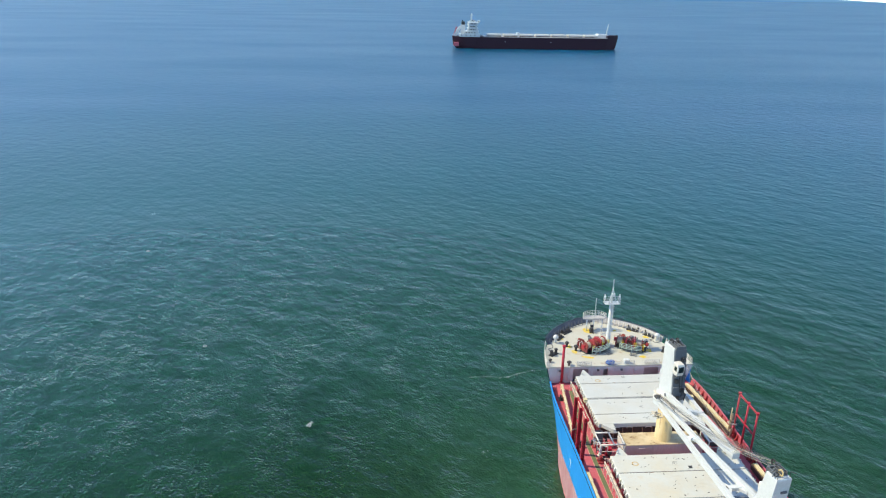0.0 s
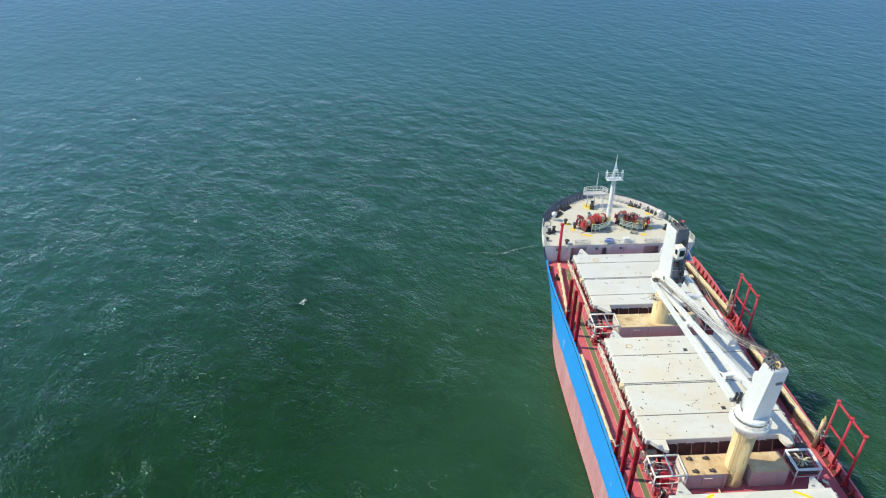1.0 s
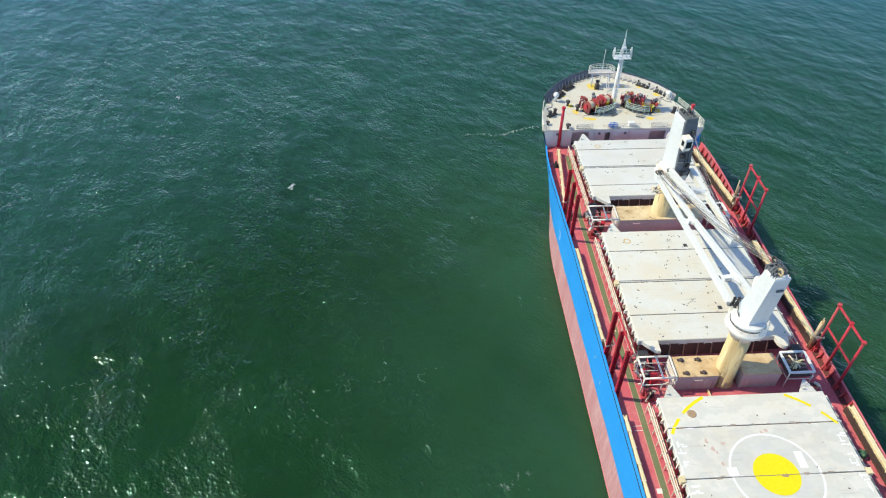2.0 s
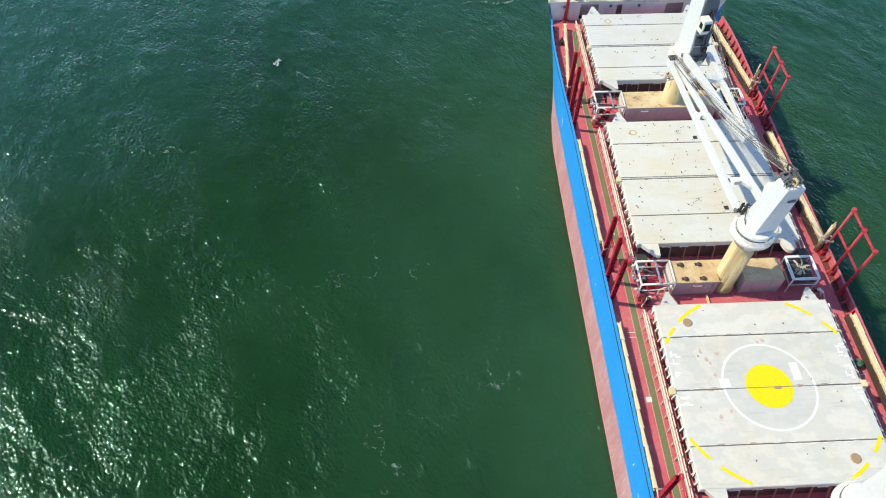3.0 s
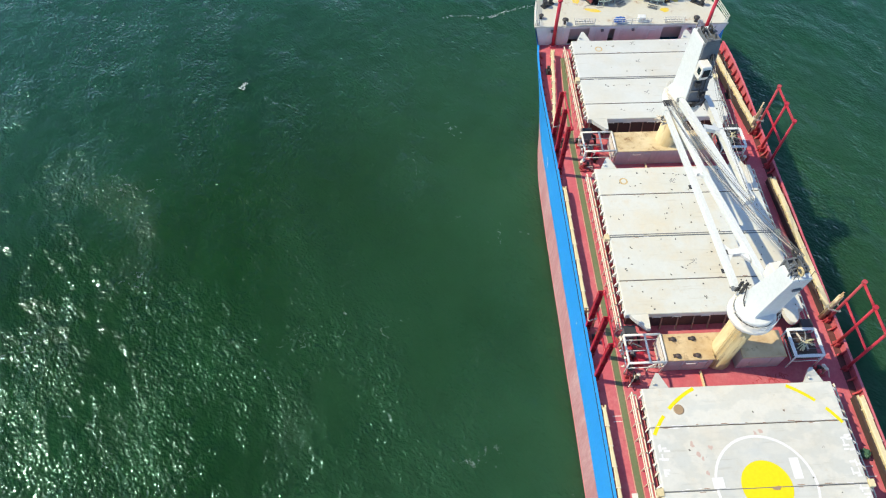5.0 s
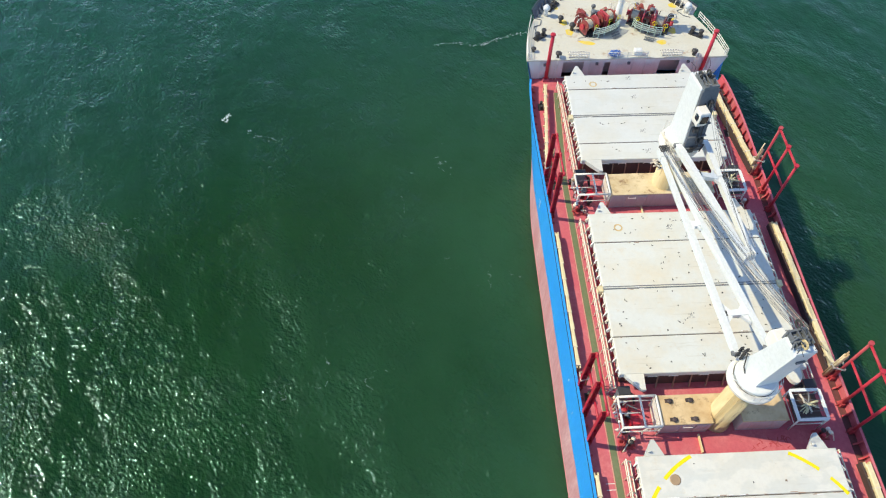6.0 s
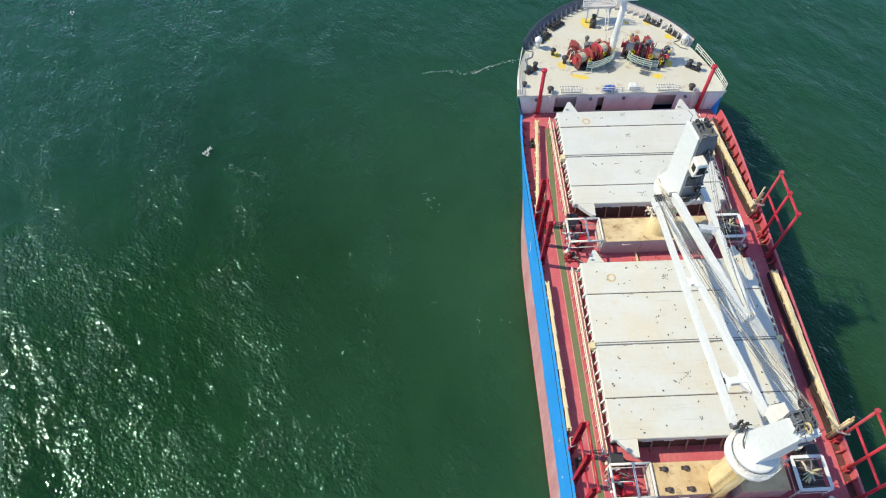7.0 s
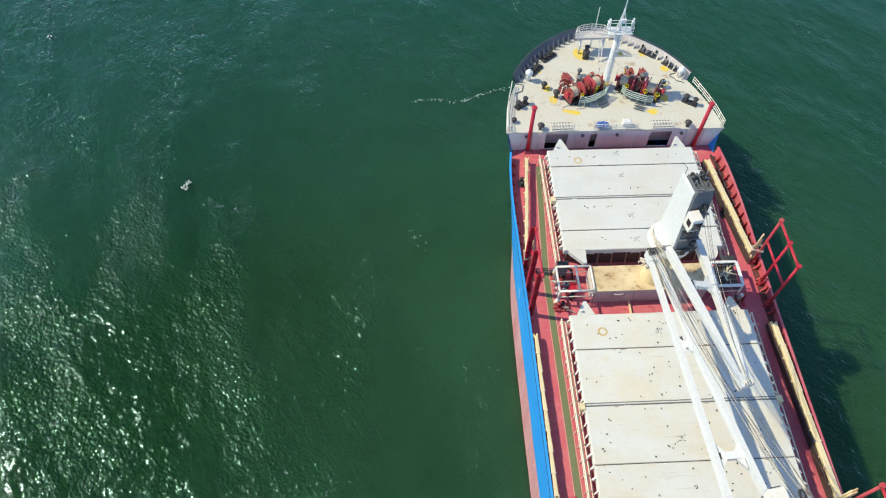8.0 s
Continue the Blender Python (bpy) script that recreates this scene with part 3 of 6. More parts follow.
build_hull()
hull_marks()
build_decks()
build_forecastle_wall()
bulwark(-1)
bulwark(1)
bm = B()
polyline(bm, [(half(DECK, y) - 0.75, y, DECK + 0.3) for y in np.arange(51.0, 67.1, 2.0).tolist()], 0.09, 8)
structure("deck_pipe", bm, [DARK], "dark pipe along the foot of the bulwark", "pipe")
bow_bulwark()


# ---- hatches ----
def hatch(y_ends, mat, n):
    """A coaming with its stiffeners, and four cover panels on it."""
    ya, yf = y_ends[-1], y_ends[0]
    wide, mid = (9.74, -0.11) if n > 1 else (9.2, -0.1)
    base = thing("hatch_coaming", (mid, 0, DECK), "dark steel hatch coaming with upright stiffeners on the red deck", "hatch coaming", "hatch coamings")
    bm = B()
    h = HATCH - DECK - 0.75
    for x0, x1, y0, y1 in ((-wide + 0.6, wide - 0.6, ya + 0.45, ya + 0.6), (-wide + 0.6, wide - 0.6, yf - 0.6, yf - 0.45),
                           (-wide + 0.6, -wide + 0.75, ya + 0.6, yf - 0.6), (wide - 0.75, wide - 0.6, ya + 0.6, yf - 0.6)):
        box(bm, x0, x1, y0, y1, 0, h)
    part("wall", bm, COAM, base)
    bm = B()
    box(bm, -wide + 0.35, wide - 0.35, ya + 0.05, ya + 0.45, h - 0.12, h - 0.02)
    part("ledge", bm, SLATE, base)
    bm = B()
    slope = [Vector((0, ya + 0.4, h - 0.2)), Vector((0, ya + 0.12, 0.02)), Vector((0, ya + 0.19, 0.02)), Vector((0, ya + 0.44, h - 0.1))]
    rings(bm, [[v + Vector((x, 0, 0)) for v in slope] for x in (-wide + 2.3, wide - 2.3)])
    part("after_plate", bm, COAM, base, "dark sloping after plate")
    mesh = None
    for k in range(9):
        x = -wide + 2.6 + k * (2 * wide - 5.2) / 8
        if mesh is None:
            bm = B()
            rings(bm, [[Vector((s, ya + 0.4, h - 0.12)), Vector((s, ya - 0.42, 0.02)), Vector((s, ya - 0.2, 0.02)), Vector((s, ya + 0.45, h - 0.2))] for s in (-0.06, 0.06)])
            ob = part("stiffener", bm, RIB, base)
            mesh = ob.data
        else:
            ob = new("stiffener", mesh)
            ob.parent = base
        ob.location = (x, 0, 0)
    for x in (-6.6, -4.4, -1.2, 2.0, 5.0):
        bm = B()
        polyline(bm, [(x, ya + 0.02, h - 0.25), (x, ya - 0.02, h - 0.02), (x + 0.9, ya - 0.02, h - 0.02), (x + 0.9, ya + 0.02, h - 0.25)], 0.045, 5)
        part("handle", bm, RAIL, base, "white grab handle")
    for side in (-1, 1):
        for k in range(9):
            y = ya + 1.2 + k * (yf - ya - 2.4) / 8
            bm = B()
            box(bm, side * (wide - 0.6), side * (wide - 0.15), y - 0.04, y + 0.04, 0, h - 0.2)
            part("bracket", bm, DECKRED, base)
    cover = thing("hatch_cover", (mid, 0, HATCH), {1: "clean white steel hatch cover in four folding panels", 2: "white hatch cover stained cream and rust in four panels",
                                                3: "grey hatch cover painted with a helicopter winching circle"}[n], "hatch cover", "hatch covers")
    for k in range(4):
        y1, y0 = y_ends[k] - (0.03 if k else 0), y_ends[k + 1] + (0.03 if k < 3 else 0)
        bm = B()
        c = 0.07
        rings(bm, [[Vector((sx * (wide - i), sy, z)) for sx, sy in ((-1, y0 + i), (1, y0 + i), (1, y1 - i), (-1, y1 - i))] for i, z in ((0, -0.75), (0, -c), (c, 0))])
        part("panel", bm, mat, cover)
    for k in (1, 3):
        bm = B()
        box(bm, -wide + 0.15, wide - 0.15, y_ends[k] - 0.025, y_ends[k] + 0.025, -0.10, -0.02)
        part("seal", bm, COAM, cover, "dark rubber seal between panels")
    bm = B()
    if n < 3:
        box(bm, -wide + 0.1, wide - 0.1, y_ends[2] + 0.22, y_ends[2] + 0.30, 0.003, 0.05)
    g = 0.06 if n < 3 else 0.035
    box(bm, -wide + 0.1, wide - 0.1, y_ends[2] - g, y_ends[2] + g, -0.1, 0.012 if n < 3 else 0.03)
    part("cross_joint", bm, SLATE, cover, "grey steel cross joint batten")
    # hinge plates at the fore and aft corners
    for sx in (-1, 1):
        bm = B()
        x = sx * (wide - 1.75)
        rings(bm, [[Vector((x - 1.0, yf - 0.02, z0)), Vector((x + 1.0, yf - 0.02, z0)), Vector((x + 0.15, yf + 1.45, z1)), Vector((x - 0.15, yf + 1.45, z1))] for z0, z1 in ((-0.5, -0.1), (-0.03, 0.35))])
        tube(bm, (x - 0.5, yf + 0.35, 0.12), (x - 0.5, yf + 0.35, 0.4), 0.12, n=10)
        part("hinge_plate", bm, mat, cover)
        bm = B()
        x0, x1 = sorted((sx * (wide - 0.15), sx * (wide - 2.45)))
        if sx < 0:
            arm = [(x0 + 0.3, ya + 0.02), (x0 + 0.55, ya - 0.35), (x1 - 0.45, ya - 1.7), (x1 - 0.1, ya - 1.75), (x1, ya + 0.02)]
        else:
            arm = [(x0 + 0.2, ya + 0.02)] + [(x0 + 0.95 - 0.75 * math.cos(radians(t)), ya - 0.35 - 1.3 * math.sin(radians(t))) for t in range(0, 181, 20)] + [(x0 + 1.7, ya + 0.02)]
        plate(bm, arm, -0.6, -0.012)
        part("end_arm", bm, mat, cover)
        # cleats along the sides
        rng = random.Random(40 + n + sx)
        for k in range(18):
            y = ya + 0.7 + k * (yf - ya - 1.4) / 17 + rng.uniform(-0.15, 0.15)
            bm = B()
            reach, skew = rng.uniform(0.22, 0.45), rng.uniform(0.1, 0.35)
            x0, x1 = sx * (wide + 0.004), sx * (wide + reach)
            rings(bm, [[Vector((x0, y, z)), Vector((x0, y + 0.25, z)), Vector((x1, y - skew + 0.12, z - 0.1)), Vector((x1, y - skew, z - 0.1))] for z in (-0.5, -0.12)])
            box(bm, sx * (wide + 0.08), sx * (wide + 0.2), y - 0.06, y + 0.06, -0.9, -0.55)
            part("cleat", bm, rng.choice((RAIL, RAIL, SIDERAIL)), cover)
    # wheel housing at the middle joint
        bm = B()
        box(bm, sx * (wide + 0.004), sx * (wide + 0.55), y_ends[2] - 0.35, y_ends[2] + 0.35, -0.5, 0.12)
        part("wheel_box", bm, CREAM, cover)
    # lashing eyes scattered over the panels
    rng = random.Random(n)
    mesh = None
    for k in range(4):
        for i in range({1: 7, 2: 24, 3: 2}[n]):
            lo, hi = y_ends[k + 1] + 0.4, y_ends[k] - 0.4
            y = rng.uniform(lo, hi)
            if n == 1:
                y = (y_ends[2] + (1.4 if k < 2 else -1.3) if k in (1, 2) else (lo + hi) / 2) + rng.uniform(-0.25, 0.25)
            x = rng.uniform(-wide + 0.6, wide - 0.6)
            for _ in range(rng.choice((1, 1, 1, 2)) if n == 2 else 1):
                if mesh is None:
                    bm = B()
                    lathe(bm, [(0.10, 0), (0.10, 0.03), (0.06, 0.05)], n=8)
                    tube(bm, (-0.13, 0, 0.04), (0.13, 0, 0.04), 0.03, n=5)
                    ob = part("lashing_eye", bm, DARK, cover)
                    mesh = ob.data
                else:
                    ob = new("lashing_eye", mesh)
                    ob.parent = cover
                s = rng.uniform(0.55, 1.0)
                ob.location, ob.rotation_euler, ob.scale = (x, y, 0.002), (0, 0, rng.uniform(0, 3)), (s, s * rng.uniform(0.5, 1), 1)
                x, y = x + rng.uniform(-0.4, 0.4), y + rng.uniform(-0.25, 0.25)
    # cracked sealant and flaking edges along the joints
    for k in (1, 2, 3):
        bm = B()
        for _ in range({1: 5, 2: 9, 3: 30}[n]):
            x, w = rng.uniform(-wide + 0.3, wide - 1.2), rng.uniform(0.12, 0.7)
            y = y_ends[k] + rng.choice((-1, 1)) * rng.uniform(0.06, 0.17)
            if n == 3 and k == 2 and abs(x + w / 2) < 3.0:
                continue
            box(bm, x, x + w, y - 0.035, y + 0.035, 0.001, rng.uniform(0.014, 0.03), mat=rng.choice((0, 0, 1)))
        tagged(part("joint_sealant", bm, [LINE, RIB], cover), "flaking pale joint sealant", "", "", "stuff")
    return cover


HATCHES = {1: [66.0, 63.3, 58.25, 53.65, 50.9], 2: [42.6, 38.5, 32.35, 26.5, 22.25], 3: [13.85, 9.77, 3.62, -2.27, -6.4]}
cover_1 = hatch(HATCHES[1], WHITEH, 1)
cover_2 = hatch(HATCHES[2], CREAMH, 2)
cover_3 = hatch(HATCHES[3], GREYH, 3)


def ring_marking(bm, c, r0, r1, z, a0=0.0, a1=360.0, n=64, ylo=None, yhi=None, xlim=None):
    """A flat painted arc. It is left out past the limits."""
    k = max(2, int(n * (a1 - a0) / 360))
    for i in range(k):
        t0, t1 = radians(a0 + (a1 - a0) * i / k), radians(a0 + (a1 - a0) * (i + 1) / k)
        ps = [(c[0] + r * math.cos(t), c[1] + r * math.sin(t)) for r, t in ((r0, t0), (r1, t0), (r1, t1), (r0, t1))]
        if all((ylo is None or ylo < y < yhi) and (xlim is None or abs(x) < xlim) for x, y in ps):
            bm.faces.new([bm.verts.new((x, y, z)) for x, y in ps])


def helipad():
    c, z = (0.11, 3.75), 0.005
    bm = B()
    bm.faces.new([bm.verts.new((c[0] + 2.42 * math.cos(2 * math.pi * i / 64), c[1] + 2.42 * math.sin(2 * math.pi * i / 64), 0.0165)) for i in range(64)])
    part("yellow_disc", bm, YELLOW, cover_3, "solid yellow disc")
    bm = B()
    bm.faces.new([bm.verts.new((c[0] + 4.64 * math.cos(2 * math.pi * i / 96), c[1] + 4.64 * math.sin(2 * math.pi * i / 96), 0.007)) for i in range(96)])
    part("grey_disc", bm, DISCGREY, cover_3, "plain grey painted disc")
    bm = B()
    ring_marking(bm, c, 4.62, 4.88, 0.015, n=96)
    part("white_ring", bm, LINE, cover_3, "thin white painted ring")
    for a0, a1 in ((112, 134), (139, 154), (205, 222), (228, 247), (48, 70), (25, 42), (318, 332), (293, 310)):
        bm = B()
        ring_marking(bm, c, 10.75, 11.1, z, a0, a1, 120, -6.3, 13.8, xlim=9.68)
        part("yellow_dash", bm, YELLOW, cover_3, "yellow dash of a broken ring")
    rng = random.Random(5)
    # faded lettering along both sides, too worn to read
    for sx, ys in ((1, (8.0, 7.0, 5.4, 4.6, 2.9, 1.6)), (-1, (7.6, 6.4, 5.3, 2.8, 2.1))):
        for y in ys:
            bm = B()
            x = sx * (8.95 if sx > 0 else 9.2)
            for _ in range(4):
                u, v = rng.uniform(-0.45, 0.3), rng.uniform(-0.35, 0.2)
                w, h = rng.choice(((0.8, 0.2), (0.2, 0.7), (0.6, 0.2)))
                zz = z + rng.uniform(0, 0.006)
                bm.faces.new([bm.verts.new((x + p, y + q, zz)) for p, q in ((u, v), (u + w * 0.8, v), (u + w * 0.8, v + h), (u, v + h))])
            part("lettering", bm, LINE, cover_3, "worn white lettering bars")
    for x0, y0, w, h in ((-4.95, 3.75, 1.1, 1.0), (2.9, 4.3, 0.9, 2.0)):
        bm = B()
        bm.faces.new([bm.verts.new((x0 + p * w, y0 + q * h, 0.0115)) for p, q in ((0, 0), (1, 0), (1, 1), (0, 1))])
        part("white_block", bm, LINE, cover_3, "white painted block")
    stains = paint("pink_rust_stain", (0.60, 0.46, 0.40), (0.52, 0.33, 0.27), rusty=0.4)
    for x, y in ((-6.0, 8.0), (-5.6, 7.0), (-5.3, 6.5), (-5.2, 5.2), (-4.3, 7.6), (1.0, 9.0), (0.4, 8.8), (-4.6, 1.2), (-5.8, 0.6)):
        bm = B()
        k = 9
        bm.faces.new([bm.verts.new((x + rng.uniform(0.08, 0.3) * math.cos(6.283 * i / k), y + rng.uniform(0.1, 0.4) * math.sin(6.283 * i / k), 0.0055)) for i in range(k)])
        part("stain", bm, stains, cover_3, "faint pink rust stain")
    bm = B()
    bm.faces.new([bm.verts.new((0.95 + rng.uniform(0.35, 0.75) * math.cos(6.283 * i / 11), 3.55 + rng.uniform(0.12, 0.22) * math.sin(6.283 * i / 11), 0.034)) for i in range(11)])
    part("stain", bm, DIRT, cover_3, "brown rust mark across the joint")
    for cov, pts in ((cover_3, ((-6.5, 11.5), (6.1, -4.1))), (cover_1, ((-5.6, 64.2),)), (cover_2, ((-6.55, 40.5),))):
        for x, y in pts:
            bm = B()
            if cov is cover_3:
                lathe(bm, [(0.52, 0.001), (0.52, 0.05), (0.42, 0.07), (0.30, 0.05)], (x, y, 0), 20)
            else:
                ring_marking(bm, (x, y), 0.33, 0.52, 0.005, n=32)
            part("round_cap", bm, DIRT if cov is cover_3 else PEDEST, cov, "rusty round deck cap")


helipad()


def hatch_signs():
    """Small worn signs too faint to read, and dark slots, on the two forward covers."""
    rng = random.Random(12)
    for cov, x, y in ((cover_1, -0.66, 65.2), (cover_1, -0.63, 61.6), (cover_1, -0.57, 55.5), (cover_1, -0.64, 52.1), (cover_2, -0.82, 28.7), (cover_2, -0.6, 40.3)):
        bm = B()
        for u, v, w, h in ((-0.3, 0.15, 0.28, 0.07), (-0.08, -0.1, 0.07, 0.28), (-0.3, -0.18, 0.26, 0.07), (0.14, 0.0, 0.07, 0.36), (0.14, -0.25, 0.24, 0.07), (0.32, 0.2, 0.07, 0.22)):
            u, v = u + rng.uniform(-0.05, 0.05), v + rng.uniform(-0.05, 0.05)
            bm.faces.new([bm.verts.new((x + u + p * w, y + v + q * h, 0.006 + rng.uniform(0, 0.004))) for p, q in ((0, 0), (1, 0), (1, 1), (0, 1))])
        part("worn_sign", bm, SLATE, cov, "faint grey sign bars")
    for x, y in HATCH_SLOTS:
        bm = B()
        box(bm, x - 0.28, x + 0.28, y - 0.3, y + 0.3, 0.002, 0.02)
        part("slot", bm, DARK, cover_2, "small dark opening")


HATCH_SLOTS = [(1.5, 39.3), (2.3, 27.3)]
hatch_signs()

# set each hatch's own origin at its middle
for ob in [o for o in bpy.data.objects if o.parent is None and o.name.split(".")[0] in ("hatch_cover", "hatch_coaming")]:
    ys = [(c.location + v.co).y for c in ob.children if c.name.split(".")[0] in ("panel", "wall") for v in c.data.vertices]
    middle = (min(ys) + max(ys)) / 2
    ob.location.y += middle
    for c in ob.children:
        c.location.y -= middle


# ---- deckhouses between the hatches, with pipe cages ----
def deckhouse(y, n):
    ob = thing("mast_house", (0, y, DECK), "grey mast house with rusty ochre roof below the crane", "deckhouse", "mast houses")
    aft = -1.4 if n == 2 else -1.6
    # round the after pedestal the house is open to the deck
    gap = ((-1.35, -0.1), (1.7, -0.1)) if n == 2 else ()

    def plan(o):
        pts = [(-6.3 - o, aft - o)]
        if gap:
            pts += [(gap[0][0] + o, aft - o), (gap[0][0] + o, gap[0][1] - o), (gap[1][0] - o, gap[1][1] - o), (gap[1][0] - o, aft - o)]
        return pts + [(6.3 + o, aft - o), (6.3 + o, 1.6 + o), (-6.3 - o, 1.6 + o)]

    bm = B()
    plate(bm, plan(0), 0, 2.45)
    part("wall", bm, GREYWALL, ob)
    bm = B()
    rings(bm, [[Vector((*p, z)) for p in plan(o)] for o, z in ((0.06, 2.452), (0.06, 2.54), (0.02, 2.58))])
    part("roof", bm, TANTOP if n == 2 else HOUSETOP, ob, "rusty ochre painted roof")
    for x, yy in ((-5.3, 0.95), (-3.2, 0.95), (-5.2, -1.0), (-3.1, -1.0)) if n == 2 else ():
        bm = B()
        lathe(bm, [(0.15, 2.58), (0.15, 2.7), (0.26, 2.72), (0.26, 2.84), (0.08, 2.88)], (x, yy, 0), 12)
        box(bm, x - 0.42, x + 0.34, yy - 0.1, yy + 0.26, 2.58, 2.68)
        part("vent_cap", bm, COAM, ob, "small rusty vent cap")
    for x in (-4.5, -1.9, 2.8, 4.9):
        bm = B()
        box(bm, x, x + 0.06, aft - 0.08, aft - 0.002, 0.2, 2.4)
        part("stiffener", bm, GREYWALL, ob)
    bm = B()
    box(bm, -2.9, -1.95, aft - 0.07, aft - 0.003, 0.3, 2.1)
    part("door", bm, GREYWALL, ob, "pale steel door")
    bm = B()
    polyline(bm, [(-4.2, aft - 0.02, 2.0), (-4.2, aft - 0.18, 2.0), (-3.3, aft - 0.18, 2.0), (-3.3, aft - 0.02, 2.0)], 0.05, 6)
    part("grab_rail", bm, RAIL, ob, "white horizontal grab rail")
    bm = B()
    box(bm, -2.3, -2.15, -3.6, -1.7, 0.02, 0.35)
    part("cable_trough", bm, CREAM, ob, "cream pipe cover across the deck")


def cage(x, y, w, d, seed):
    """A pipe frame round ventilators and pumps; the starboard ones hold a tray of old rope."""
    low = x > 0
    ob = thing("pipe_cage", (x, y, DECK), "pale steel frame over a dark tray of old rope" if low else "white pipe frame guarding vents and pumps beside the mast house", "frame", "pipe cages")
    h = 2.75
    for sx, sy in ((-1, -1), (1, -1), (1, 1), (-1, 1)):
        bm = B()
        tube(bm, (sx * w, sy * d, 0), (sx * w, sy * d, h), 0.09)
        part("post", bm, RAIL, ob)
    for a, b in (((-w, -d), (w, -d)), ((w, -d), (w, d)), ((w, d), (-w, d)), ((-w, d), (-w, -d))):
        bm = B()
        if low:
            beam(bm, (*a, h), (*b, h), 0.3, 0.14, 0.3, 0.14)
        else:
            tube(bm, (*a, h), (*b, h), 0.13)
        part("rail", bm, FCWALL if low else RAIL, ob)
        bm = B()
        tube(bm, (*a, h * 0.55), (*b, h * 0.55), 0.055)
        part("rail", bm, RAIL, ob)
    rng = random.Random(seed)
    if low:
        bm = B()
        box(bm, -w + 0.1, w - 0.1, -d + 0.1, d - 0.1, h - 1.0, h - 0.85)
        part("tray", bm, COAM, ob, "dark rusty tray")
        for k in range(5):
            bm = B()
            u = -d + 0.35 + k * (2 * d - 0.7) / 4
            tube(bm, (-w, u, h - 0.3), (w, u, h - 0.3), 0.035, n=5)
            part("grating_bar", bm, SLATE, ob)
        for k in range(16):
            a, r = rng.uniform(0, 6.28), rng.uniform(0.1, 0.75)
            c = Vector((r * math.cos(a), 0.15 + r * math.sin(a), h - 0.2))
            e = Vector((math.cos(a + rng.uniform(-0.8, 0.8)), math.sin(a), 0)) * rng.uniform(0.25, 0.6)
            bm = B()
            polyline(bm, [c - e, c + Vector((0, 0, rng.uniform(0.05, 0.25))), c + e + Vector((0, 0, rng.uniform(-0.2, 0.1)))], rng.uniform(0.05, 0.11), 6)
            part("rope_end", bm, (STRAW, ROPE, STRAW, SLATE)[k % 4], ob, "frayed straw-coloured rope end")
        return
    bm = B()
    tube(bm, (w * 0.15, -d, h), (w * 0.15, d, h), 0.11)
    part("cross_bar", bm, RAIL, ob)
    bm = B()
    tube(bm, (-w, d * 0.1, h * 0.7), (w * 0.15, d * 0.1, h * 0.7), 0.06)
    part("inner_bar", bm, RAIL, ob)
    bm = B()
    box(bm, w - 0.16, w - 0.12, -d * 0.9, d * 0.9, 0.5, h - 0.2)
    part("side_panel", bm, RAIL, ob, "pale steel side panel")
    for k in range(5):
        px, py = rng.uniform(-w * 0.8, w * 0.1), rng.uniform(-d * 0.8, d * 0.8)
        hh = rng.uniform(0.6, 1.5)
        bm = B()
        lathe(bm, [(0.18, 0), (0.18, hh * 0.8), (0.36, hh * 0.82), (0.40, hh), (0.1, hh + 0.08)], (px, py, 0), 14)
        part("ventilator", bm, (SLATE, COAM, RED, DARK, RUSTRED)[k % 5], ob, "mushroom ventilator")
    for k in range(4):
        px, py = rng.uniform(-w, w * 0.4), rng.uniform(-d, d)
        bm = B()
        polyline(bm, [(px, py, 0.05), (px, py, 1.2 + 0.3 * k), (px + 0.9, py + rng.uniform(-0.5, 0.5), 1.2 + 0.3 * k), (px + 1.0, py + 0.4, 0.05)], 0.075)
        part("pipe", bm, (RAIL, WINCHRED, SLATE, RAIL)[k], ob)
    # small valves and brackets on its outboard side
    for k in range(7):
        v, z = -d + 0.3 + k * (2 * d - 0.6) / 6, rng.uniform(1.2, 2.5)
        bm = B()
        box(bm, -w - rng.uniform(0.2, 0.5), -w - 0.1, v - 0.06, v + 0.06, z, z + 0.1)
        lathe(bm, [(0.05, z - 0.1), (0.14, z - 0.08), (0.14, z + 0.14), (0.05, z + 0.2)], (-w - 0.22, v, 0), 8)
        part("valve", bm, (SIDERAIL, RAIL, DIRT)[k % 3], ob, "small beige valve")
    bm = B()
    box(bm, -0.6, 0.3, -d * 0.5, d * 0.2, 0, 1.3)
    part("pump_box", bm, RED, ob, "red hydraulic pump box")


for y, n in ((47.35, 1), (18.4, 2), (-10.5, 3)):
    deckhouse(y, n)
    if n < 3:
        cage(-8.5, y, 1.95, 1.6, 10 + n)
        cage(8.7, y, 1.5, 1.55, 20 + n)


